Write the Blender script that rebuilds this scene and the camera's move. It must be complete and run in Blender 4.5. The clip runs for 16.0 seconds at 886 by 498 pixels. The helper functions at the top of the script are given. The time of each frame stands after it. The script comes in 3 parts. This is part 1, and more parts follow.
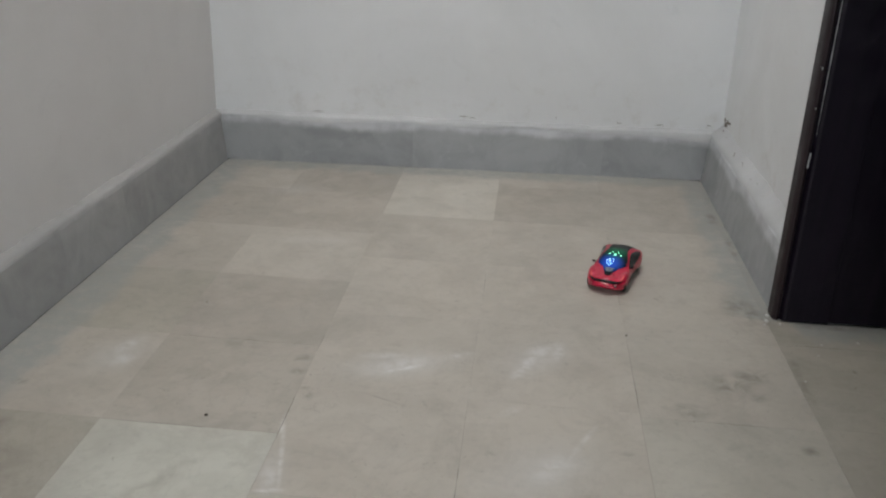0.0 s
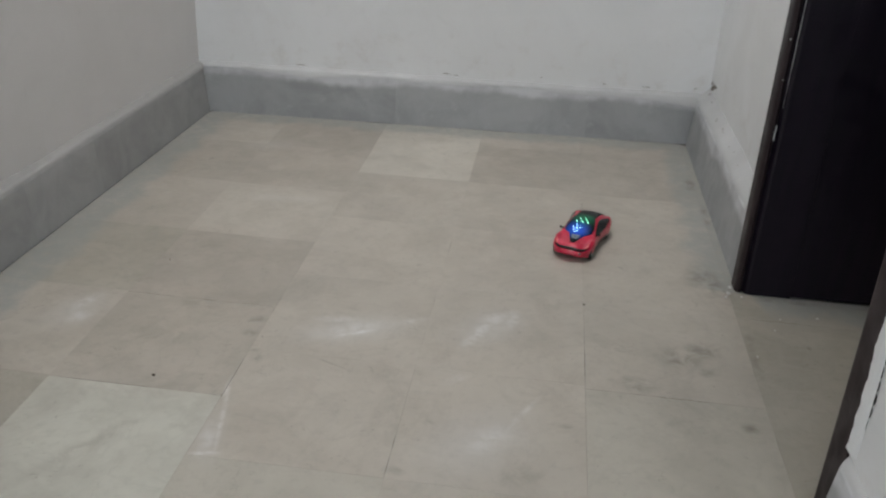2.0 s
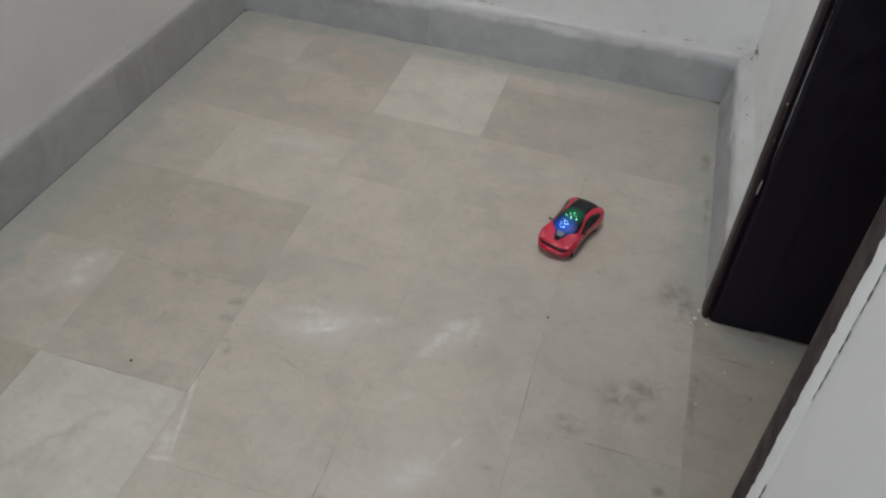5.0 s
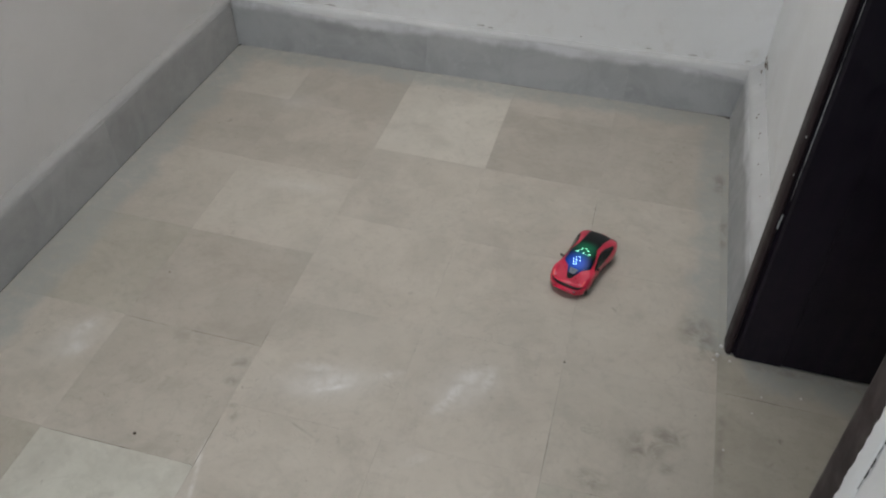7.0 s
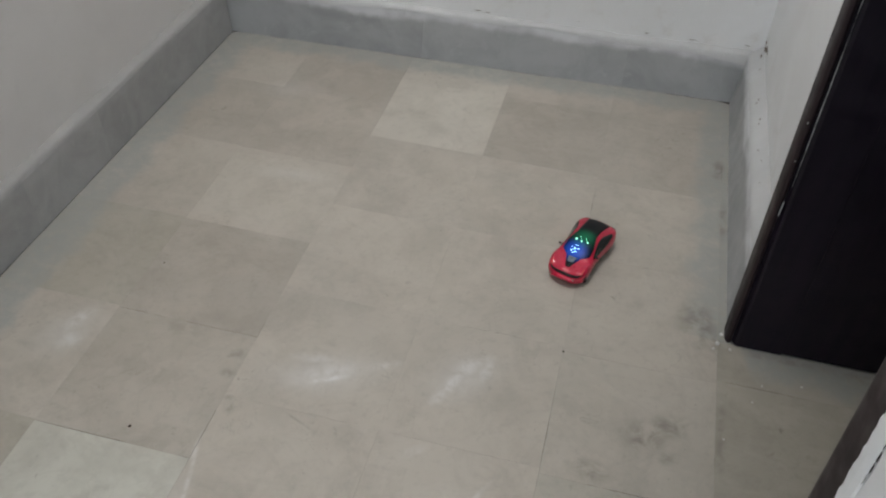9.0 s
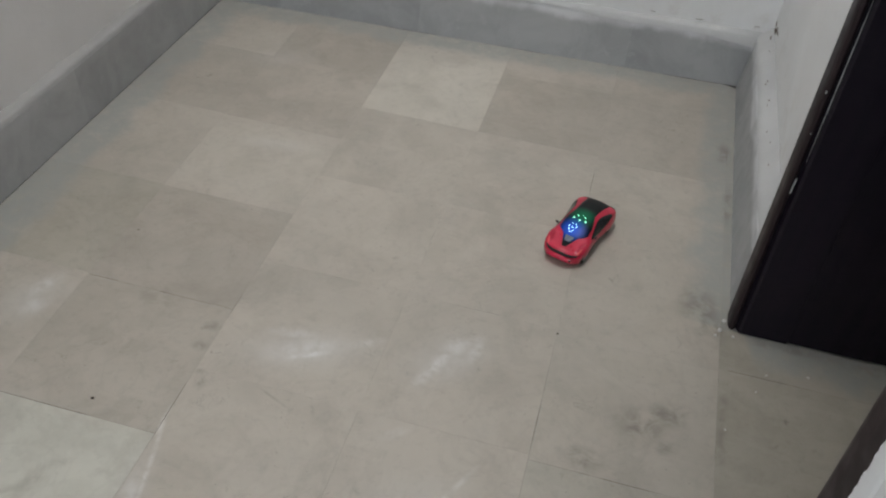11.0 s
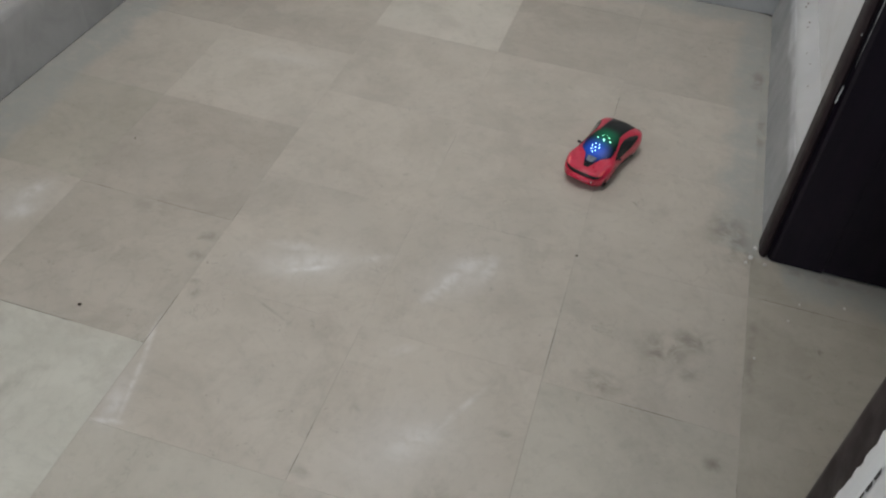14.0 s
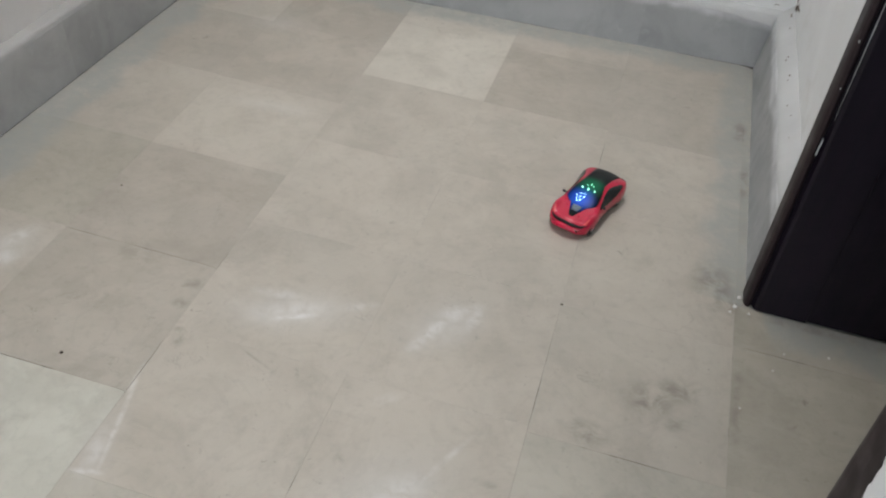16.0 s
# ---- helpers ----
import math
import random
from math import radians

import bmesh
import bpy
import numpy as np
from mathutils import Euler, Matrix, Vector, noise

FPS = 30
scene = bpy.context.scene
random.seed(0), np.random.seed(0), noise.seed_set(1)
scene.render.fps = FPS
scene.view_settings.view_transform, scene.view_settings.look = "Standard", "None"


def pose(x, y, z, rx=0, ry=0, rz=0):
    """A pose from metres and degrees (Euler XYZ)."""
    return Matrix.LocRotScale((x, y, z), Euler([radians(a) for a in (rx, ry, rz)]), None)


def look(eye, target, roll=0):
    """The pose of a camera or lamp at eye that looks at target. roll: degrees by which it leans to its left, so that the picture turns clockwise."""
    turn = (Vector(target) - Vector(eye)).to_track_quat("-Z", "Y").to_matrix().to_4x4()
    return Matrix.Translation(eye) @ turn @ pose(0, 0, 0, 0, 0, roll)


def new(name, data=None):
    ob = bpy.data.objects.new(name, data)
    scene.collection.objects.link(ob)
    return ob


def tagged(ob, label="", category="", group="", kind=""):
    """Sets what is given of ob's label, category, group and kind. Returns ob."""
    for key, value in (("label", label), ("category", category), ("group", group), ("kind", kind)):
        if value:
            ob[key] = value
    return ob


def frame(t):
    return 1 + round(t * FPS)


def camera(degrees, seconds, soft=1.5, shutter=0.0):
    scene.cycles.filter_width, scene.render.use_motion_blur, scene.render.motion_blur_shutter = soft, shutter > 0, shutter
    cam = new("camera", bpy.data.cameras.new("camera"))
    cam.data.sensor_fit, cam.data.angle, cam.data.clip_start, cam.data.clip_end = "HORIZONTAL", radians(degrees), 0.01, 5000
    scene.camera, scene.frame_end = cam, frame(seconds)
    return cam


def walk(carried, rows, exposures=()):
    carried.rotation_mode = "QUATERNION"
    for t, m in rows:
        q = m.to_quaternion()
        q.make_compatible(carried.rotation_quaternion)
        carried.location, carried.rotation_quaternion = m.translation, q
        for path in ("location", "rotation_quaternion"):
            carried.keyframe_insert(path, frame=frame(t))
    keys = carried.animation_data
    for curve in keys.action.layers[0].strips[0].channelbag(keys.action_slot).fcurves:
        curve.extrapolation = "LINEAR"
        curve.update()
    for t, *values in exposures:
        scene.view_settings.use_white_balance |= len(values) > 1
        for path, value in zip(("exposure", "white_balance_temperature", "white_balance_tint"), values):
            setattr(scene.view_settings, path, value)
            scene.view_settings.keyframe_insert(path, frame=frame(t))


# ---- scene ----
cam = camera(52.5, 16.0, soft=2.1, shutter=0.5)
PATH = [
    (0, (0.972, -2.788, 0.88), (0.808, -0.946, 0.118), 1.9),
    (0.5, (0.986, -2.786, 0.878), (0.828, -0.961, 0.075), 1.3),
    (1, (1.006, -2.776, 0.872), (0.864, -0.965, 0.035), 1.3),
    (1.5, (1.039, -2.774, 0.886), (0.885, -0.965, 0.048), 3.2),
    (2, (1.091, -2.754, 0.917), (0.897, -0.964, 0.046), 2.9),
    (2.5, (1.116, -2.74, 0.948), (0.77, -0.994, 0.036), 2.0),
    (3, (1.108, -2.688, 1.037), (0.699, -1.052, -0.038), 1.7),
    (3.5, (1.13, -2.656, 1.176), (0.717, -1.086, 0.009), 3.7),
    (4, (1.19, -2.612, 1.295), (0.921, -1.056, 0.068), 6.5),
    (4.5, (1.202, -2.618, 1.331), (0.935, -1.084, 0.075), 4.9),
    (5, (1.247, -2.525, 1.361), (0.952, -1.022, 0.076), 7.0),
    (7.5, (1.213, -2.403, 1.396), (0.902, -0.906, 0.105), 3.1),
    (8, (1.222, -2.398, 1.394), (0.923, -0.897, 0.106), 3.1),
    (8.5, (1.219, -2.39, 1.395), (0.93, -0.892, 0.102), 3.4),
    (9, (1.213, -2.386, 1.388), (0.909, -0.91, 0.073), 3.6),
    (9.5, (1.202, -2.394, 1.37), (0.901, -0.927, 0.044), 3.9),
    (12, (1.23, -2.311, 1.198), (0.94, -0.825, -0.11), 6.3),
    (12.5, (1.234, -2.312, 1.158), (0.946, -0.85, -0.176), 6.6),
    (13, (1.226, -2.316, 1.135), (0.944, -0.927, -0.277), 7.6),
    (13.5, (1.226, -2.325, 1.129), (0.935, -0.908, -0.252), 6.7),
    (14, (1.23, -2.322, 1.13), (0.922, -0.896, -0.238), 6.3),
    (14.5, (1.235, -2.313, 1.143), (0.92, -0.838, -0.169), 5.8),
    (15, (1.234, -2.313, 1.139), (0.878, -0.796, -0.116), 4.5),
    (15.5, (1.232, -2.312, 1.133), (0.915, -0.819, -0.158), 6.2),
    (16, (1.23, -2.32, 1.135), (0.926, -0.822, -0.155), 7.0),
]

walk(cam, [(t, look(eye, target, roll)) for t, eye, target, roll in PATH],
     exposures=[(0.0, 0.0), (15.0, 0.0), (15.5, 0.13), (16.0, 0.36)])

# ---------------------------------------------------------------- world and light
TOP = 2.75                         # ceiling height
world = bpy.data.worlds.new("world")
scene.world = world
world.use_nodes = True
_nt = world.node_tree
_sky = _nt.nodes.new("ShaderNodeTexSky")
_sky.sky_type, _sky.sun_disc = "NISHITA", False
_sky.sun_elevation, _sky.sun_rotation = radians(50), radians(250)
_nt.links.new(_sky.outputs["Color"], _nt.nodes["Background"].inputs["Color"])
_nt.nodes["Background"].inputs["Strength"].default_value = 0.1


def area_light(name, m, wide, high, watts, colour):
    lamp = bpy.data.lights.new(name, "AREA")
    lamp.shape, lamp.size, lamp.size_y, lamp.energy, lamp.color = "RECTANGLE", wide, high, watts, colour
    ob = new(name, lamp)
    ob.matrix_world = m
    return ob


# soft daylight from assumed sources out of view: a skylight at the head of a deep well over the passage, a window
# behind the walker's left shoulder and the open end of the passage
# the skylight is an added overhead fill; its well narrows the spread
area_light("overhead_fill_light", look((0.76, -0.90, TOP + 0.68), (0.76, -0.90, 0.0)), 0.40, 1.00, 37.0, (1.0, 0.98, 0.955))
area_light("window_daylight", look((-0.14, -3.35, 1.75), (1.5, -2.9, 0.9)), 1.15, 1.15, 3.0, (0.90, 0.96, 1.0))
area_light("passage_daylight", look((0.75, -4.98, 1.10), (0.75, 0.0, 0.9)), 0.85, 1.9, 20.5, (0.90, 0.96, 1.0))


# ---------------------------------------------------------------- materials
def material(name, rough=0.5, metal=0.0):
    mat = bpy.data.materials.new(name)
    mat.use_nodes = True
    b = mat.node_tree.nodes["Principled BSDF"]
    b.inputs["Roughness"].default_value, b.inputs["Metallic"].default_value = rough, metal
    return mat, mat.node_tree, b


class Net:
    """Short ways to write node networks."""

    def __init__(self, tree):
        self.t = tree

    def put(self, sock, v):
        if isinstance(v, bpy.types.NodeSocket):
            self.t.links.new(v, sock)
        elif isinstance(v, tuple) and len(v) == 3 and sock.type == "RGBA":
            sock.default_value = (*v, 1)
        else:
            sock.default_value = v

    def node(self, kind, **ins):
        n = self.t.nodes.new(kind)
        for k, v in ins.items():
            self.put(n.inputs[k.replace("_", " ")], v)
        return n

    def math(self, op, a, b=0.0, clamp=False):
        n = self.t.nodes.new("ShaderNodeMath")
        n.operation, n.use_clamp = op, clamp
        self.put(n.inputs[0], a)
        self.put(n.inputs[1], b)
        return n.outputs[0]

    def vec(self, op, a, b=(0, 0, 0)):
        n = self.t.nodes.new("ShaderNodeVectorMath")
        n.operation = op
        self.put(n.inputs[0], a)
        self.put(n.inputs[1], b)
        return n.outputs["Value"] if op in ("LENGTH", "DISTANCE", "DOT_PRODUCT") else n.outputs["Vector"]

    def noise(self, v, scale, detail=4.0, rough=0.55, warp=0.0):
        n = self.node("ShaderNodeTexNoise", Vector=v, Scale=scale, Detail=detail, Roughness=rough, Distortion=warp)
        return n.outputs["Fac"]

    def ramp(self, f, lo, hi, a=0.0, b=1.0, smooth=True):
        n = self.t.nodes.new("ShaderNodeMapRange")
        n.interpolation_type = "SMOOTHSTEP" if smooth else "LINEAR"
        for i, v in enumerate((f, lo, hi, a, b)):
            self.put(n.inputs[i], v)
        return n.outputs[0]

    def mix(self, f, a, b, blend="MIX"):
        n = self.t.nodes.new("ShaderNodeMix")
        n.data_type, n.blend_type = "RGBA", blend
        self.put(n.inputs[0], f)
        self.put(n.inputs[6], a)
        self.put(n.inputs[7], b)
        return n.outputs[2]

    def bump(self, h, strength, dist=0.002):
        return self.node("ShaderNodeBump", Height=h, Strength=strength, Distance=dist).outputs["Normal"]


# white mineral blooms and brown stains on the floor, with contact shade along the door leaf painted among the stains:
# centre, half axes, turn in degrees
BLOOMS = [((0.768, -1.278), (0.048, 0.010), 28, 0.85), ((0.758, -1.268), (0.080, 0.030), 28, 0.40), ((0.72, -1.235), (0.05, 0.014), 10, 0.40), ((0.862, -1.215), (0.045, 0.012), 30, 0.32),
          ((1.003, -1.232), (0.070, 0.017), 68, 0.58), ((1.028, -1.172), (0.034, 0.022), 50, 0.55), ((1.052, -1.150), (0.040, 0.014), 38, 0.36), ((1.068, -1.166), (0.040, 0.014), 86, 0.55), ((1.040, -1.205), (0.070, 0.040), 55, 0.14),
          ((0.611, -1.590), (0.100, 0.0055), 102, 0.55), ((0.606, -1.645), (0.045, 0.016), 100, 0.42), ((0.614, -1.680), (0.026, 0.007), 10, 0.75), ((0.590, -1.500), (0.035, 0.006), 98, 0.6),
          ((0.215, -1.270), (0.050, 0.020), 70, 0.42), ((0.228, -1.325), (0.034, 0.024), 60, 0.42), ((1.100, -1.490), (0.072, 0.0065), 64, 0.40), ((1.055, -1.560), (0.055, 0.030), 50, 0.38), ((0.98, -1.40), (0.03, 0.012), 40, 0.25)]
HAZES = [((0.757, -1.265), (0.13, 0.060), 20, 0.30), ((1.02, -1.20), (0.10, 0.065), 50, 0.24), ((0.605, -1.63), (0.09, 0.030), 100, 0.18), ((0.21, -1.31), (0.09, 0.06), 60, 0.22), ((1.03, -1.575), (0.14, 0.085), 50, 0.26), ((0.45, -0.66), (0.10, 0.03), 5, 0.16), ((0.30, -0.27), (0.10, 0.05), 20, 0.16)]
STAINS_AND_SHADE = [((1.395, -1.245), (0.045, 0.052), 40, 0.80), ((1.435, -1.213), (0.060, 0.030), 20, 0.70), ((1.440, -1.283), (0.026, 0.018), 10, 0.6), ((1.303, -1.352), (0.042, 0.026), -8, 0.85), ((1.485, -0.905), (0.042, 0.080), 8, 0.85), ((1.525, -0.955), (0.02, 0.03), 0, 0.9), ((1.52, -0.30), (0.02, 0.05), 0, 0.8), ((1.535, -0.52), (0.012, 0.08), 0, 0.7), ((1.66, -0.965), (0.09, 0.012), 0, 0.6), ((1.95, -0.970), (0.22, 0.022), 0, 0.6), ((1.54, -1.2), (0.012, 0.10), 0, 0.5),
          ((1.493, -1.450), (0.020, 0.017), 0, 0.75), ((1.179, -1.508), (0.020, 0.014), 20, 0.5), ((0.923, -1.665), (0.032, 0.016), 10, 0.45), ((0.947, -1.533), (0.020, 0.012), 0, 0.4), ((1.11, -1.642), (0.045, 0.03), 30, 0.4),
          ((0.100, -1.660), (0.055, 0.030), 40, 0.65), ((0.102, -1.572), (0.045, 0.026), 30, 0.6), ((0.076, -1.432), (0.018, 0.012), 0, 0.9), ((0.345, -1.869), (0.022, 0.030), -10, 0.65), ((0.399, -1.892), (0.016, 0.012), 0, 0.6),
          ((0.571, -1.267), (0.018, 0.013), 0, 0.7), ((0.571, -1.320), (0.016, 0.015), 0, 0.65), ((0.609, -1.401), (0.012, 0.018), 20, 0.65), ((0.598, -1.378), (0.012, 0.009), 0, 0.5), ((0.441, -1.235), (0.070, 0.035), -20, 0.35), ((0.744, -1.392), (0.045, 0.0035), -23, 0.38), ((0.435, -1.685), (0.140, 0.022), 58, 0.34), ((0.12, -1.68), (0.13, 0.17), 20, 0.42), ((0.05, -1.86), (0.10, 0.10), 0, 0.4), ((0.42, -1.36), (0.14, 0.05), -8, 0.22)]


def marble(name, base, deep, tone):
    """Worn, dull-polished marble; each tile takes its own cut of the stone."""
    mat, tree, b = material(name)
    n = Net(tree)
    info = tree.nodes.new("ShaderNodeObjectInfo")
    own = tree.nodes.new("ShaderNodeTexCoord").outputs["Object"]
    shift = n.math("MULTIPLY", info.outputs["Random"], 37.0)
    v = n.vec("ADD", own, n.node("ShaderNodeCombineXYZ", X=shift, Y=shift, Z=shift).outputs[0])
    where = tree.nodes.new("ShaderNodeNewGeometry").outputs["Position"]
    cloud = n.noise(v, 7.0, 5.0, 0.6, 0.6)
    fine = n.noise(v, 55.0, 4.0, 0.6)
    vein = n.math("ABSOLUTE", n.math("SUBTRACT", n.noise(v, 4.2, 6.0, 0.62, 1.4), 0.5))
    col = n.mix(n.ramp(cloud, 0.36, 0.68), base, deep)
    col = n.mix(n.math("MULTIPLY", n.ramp(vein, 0.03, 0.0), 0.10), col, tuple(c * 0.62 for c in deep))
    col = n.mix(n.math("MULTIPLY", n.ramp(fine, 0.50, 0.72), 0.22), col, tuple(c * 0.7 for c in deep))
    # broken beds in the stone, a few centimetres across
    bed = n.noise(v, 19.0, 6.0, 0.66, 1.1)
    col = n.mix(n.math("MULTIPLY", n.ramp(bed, 0.52, 0.68), 0.11), col, tuple(c * 0.74 for c in deep))
    col = n.mix(n.math("MULTIPLY", n.ramp(bed, 0.46, 0.34), 0.10), col, tuple(c * 1.10 for c in base))
    # a tone for each tile
    tint = n.ramp(info.outputs["Random"], 0.0, 1.0, 1.0 - tone, 1.0 + tone, False)
    col = n.mix(1.0, col, n.node("ShaderNodeCombineXYZ", X=tint, Y=tint, Z=tint).outputs[0], "MULTIPLY")
    # grime worn into the surface at the size of a hand
    grime = n.ramp(n.noise(where, 5.5, 6.0, 0.68, 0.4), 0.50, 0.72)
    col = n.mix(n.math("MULTIPLY", grime, 0.34), col, (0.29, 0.265, 0.225))
    smudge = n.ramp(n.noise(where, 2.3, 4.0, 0.6, 0.3), 0.42, 0.66)
    col = n.mix(n.math("MULTIPLY", smudge, 0.22), col, (0.33, 0.315, 0.28))

    def spots(rows, scale, lo=0.36, hi=0.66):
        total = None
        for (cx, cy), (ax, ay), turn, force in rows:
            mp = n.node("ShaderNodeMapping", Vector=where)
            mp.vector_type = "TEXTURE"
            mp.inputs["Location"].default_value = (cx, cy, 0)
            mp.inputs["Rotation"].default_value = (0, 0, radians(turn))
            mp.inputs["Scale"].default_value = (ax, ay, 1)
            d = n.vec("LENGTH", mp.outputs[0])
            f = n.math("MULTIPLY", n.ramp(d, 1.35, 0.0), force)
            total = f if total is None else n.math("MAXIMUM", total, f)
        torn = n.ramp(n.noise(where, scale, 5.0, 0.62, 0.5), lo, hi)
        return n.math("MULTIPLY", total, torn)

    pits = n.ramp(n.noise(where, 120.0, 2.0, 0.5), 0.735, 0.78)
    col = n.mix(n.math("MULTIPLY", pits, 0.55), col, (0.18, 0.16, 0.13))
    # pocks as large as a lentil, in scattered clusters
    herd = n.ramp(n.noise(n.vec("ADD", where, (3.1, 7.7, 0.0)), 4.5, 3.0, 0.55), 0.50, 0.66)
    pock = n.ramp(n.noise(where, 42.0, 3.0, 0.6, 0.6), 0.63, 0.72)
    col = n.mix(n.math("MULTIPLY", n.math("MULTIPLY", pock, herd), 0.52), col, (0.22, 0.195, 0.16))
    # short hair cracks that break off and start again
    line = n.math("ABSOLUTE", n.math("SUBTRACT", n.noise(n.vec("ADD", v, (1.7, 0.4, 0.0)), 5.0, 5.0, 0.6, 0.5), 0.47))
    gaps = n.ramp(n.noise(where, 6.0, 3.0, 0.6), 0.53, 0.62)
    col = n.mix(n.math("MULTIPLY", n.math("MULTIPLY", n.ramp(line, 0.0040, 0.0), gaps), 0.26), col, (0.20, 0.175, 0.14))
    # pale scuffs drawn out along one way
    mp = n.node("ShaderNodeMapping", Vector=where)
    mp.inputs["Rotation"].default_value = (0, 0, radians(-38))
    mp.inputs["Scale"].default_value = (2.0, 9.0, 1.0)
    scuff = n.ramp(n.noise(mp.outputs[0], 2.2, 5.0, 0.62, 0.3), 0.54, 0.74)
    col = n.mix(n.math("MULTIPLY", scuff, 0.16), col, (0.58, 0.55, 0.49))
    col = n.mix(spots(HAZES, 12.0, 0.1, 0.5), col, (0.70, 0.70, 0.69))
    bloom = spots(BLOOMS, 38.0, 0.26, 0.64)
    col = n.mix(bloom, col, (0.78, 0.78, 0.77))
    # grey cement film smeared out from the skirtings and sill; its darker tone also stands for the shade there
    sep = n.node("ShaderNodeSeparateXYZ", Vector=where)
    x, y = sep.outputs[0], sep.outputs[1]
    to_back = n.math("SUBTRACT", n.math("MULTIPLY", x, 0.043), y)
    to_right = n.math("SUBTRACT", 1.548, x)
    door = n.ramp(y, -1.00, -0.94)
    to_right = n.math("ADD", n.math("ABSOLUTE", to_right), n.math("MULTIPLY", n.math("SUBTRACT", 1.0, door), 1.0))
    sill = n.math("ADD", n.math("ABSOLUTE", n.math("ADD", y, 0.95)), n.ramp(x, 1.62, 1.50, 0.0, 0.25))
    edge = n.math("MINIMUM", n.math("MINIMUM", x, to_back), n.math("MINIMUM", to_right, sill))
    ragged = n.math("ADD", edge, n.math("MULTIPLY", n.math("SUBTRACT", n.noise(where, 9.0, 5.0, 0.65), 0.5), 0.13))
    film_and_shade = n.math("MULTIPLY", n.ramp(ragged, 0.105, 0.050), n.ramp(n.noise(where, 30.0, 5.0, 0.7), 0.25, 0.6, 0.30, 0.80))
    col = n.mix(film_and_shade, col, (0.345, 0.357, 0.340))
    # this list also paints the shade at the door leaf's foot
    col = n.mix(spots(STAINS_AND_SHADE, 24.0, 0.34, 0.66), col, (0.195, 0.172, 0.138))
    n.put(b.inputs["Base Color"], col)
    rough = n.ramp(n.noise(where, 16.0, 5.0, 0.65), 0.3, 0.75, 0.30, 0.55)
    n.put(b.inputs["Roughness"], n.math("ADD", rough, n.math("MULTIPLY", film_and_shade, 0.25)))
    b.inputs["Specular IOR Level"].default_value = 0.35
    n.put(b.inputs["Normal"], n.bump(n.noise(where, 90.0, 4.0, 0.6), 0.10, 0.001))
    return mat


def plaster(name, base, dirt, rough=0.75, splash=0.22):
    """Hand-trowelled, whitewashed plaster with faint stains."""
    mat, tree, b = material(name, rough)
    n = Net(tree)
    where = tree.nodes.new("ShaderNodeNewGeometry").outputs["Position"]
    big = n.noise(where, 1.8, 5.0, 0.6, 0.5)
    mid = n.noise(where, 9.0, 5.0, 0.65, 0.8)
    col = n.mix(n.ramp(big, 0.35, 0.7), base, dirt)
    col = n.mix(n.math("MULTIPLY", n.ramp(mid, 0.60, 0.78), 0.35), col, tuple(c * 0.86 for c in dirt))
    low = n.math("MULTIPLY", n.ramp(n.node("ShaderNodeSeparateXYZ", Vector=where).outputs[2], 0.42, 0.16), n.ramp(n.noise(where, 16.0, 5.0, 0.7), 0.50, 0.72))
    col = n.mix(n.math("MULTIPLY", low, splash), col, (0.50, 0.46, 0.40))
    n.put(b.inputs["Base Color"], col)
    h = n.math("ADD", n.noise(where, 6.0, 4.0, 0.5), n.math("MULTIPLY", n.noise(where, 60.0, 4.0, 0.6), 0.25))
    n.put(b.inputs["Normal"], n.bump(h, 0.35, 0.006))
    return mat


def skirting_stone(name, light, deep, vein, washed):
    mat, tree, b = material(name)
    n = Net(tree)
    info = tree.nodes.new("ShaderNodeObjectInfo")
    where = tree.nodes.new("ShaderNodeNewGeometry").outputs["Position"]
    rnd = info.outputs["Random"]
    shift = n.math("MULTIPLY", rnd, 19.0)
    v = n.vec("ADD", where, n.node("ShaderNodeCombineXYZ", X=shift, Y=shift, Z=shift).outputs[0])
    col = n.mix(n.ramp(n.noise(v, 6.0, 6.0, 0.65, 1.0), 0.34, 0.68), light, deep)
    col = n.mix(n.math("MULTIPLY", n.ramp(n.noise(v, 24.0, 5.0, 0.7, 0.5), 0.55, 0.75), 0.5), col, vein)
    tint = n.ramp(rnd, 0.0, 1.0, 0.91, 1.07, False)
    col = n.mix(1.0, col, n.node("ShaderNodeCombineXYZ", X=tint, Y=tint, Z=tint).outputs[0], "MULTIPLY")
    # whitewash that ran down from the wall, ending in a slow wave
    sep = n.node("ShaderNodeSeparateXYZ", Vector=where)
    flat = n.node("ShaderNodeCombineXYZ", X=sep.outputs[0], Y=sep.outputs[1], Z=0.0).outputs[0]
    wave = n.math("ADD", n.math("MULTIPLY", n.math("SUBTRACT", n.noise(flat, 3.4, 3.0, 0.5), 0.5), 0.085), n.math("MULTIPLY", n.math("SUBTRACT", n.noise(where, 26.0, 5.0, 0.65), 0.5), 0.022))
    wet = n.ramp(n.math("ADD", sep.outputs[2], wave), 0.108, 0.132)
    col = n.mix(n.math("MULTIPLY", wet, n.ramp(n.noise(where, 11.0, 4.0, 0.6), 0.25, 0.6, 0.35 * washed, 0.85 * washed)), col, (0.70, 0.715, 0.73))
    n.put(b.inputs["Base Color"], col)
    n.put(b.inputs["Roughness"], n.ramp(n.noise(where, 14.0, 4.0), 0.3, 0.7, 0.42, 0.7))
    n.put(b.inputs["Normal"], n.bump(n.noise(where, 45.0, 5.0, 0.65), 0.22, 0.002))
    return mat


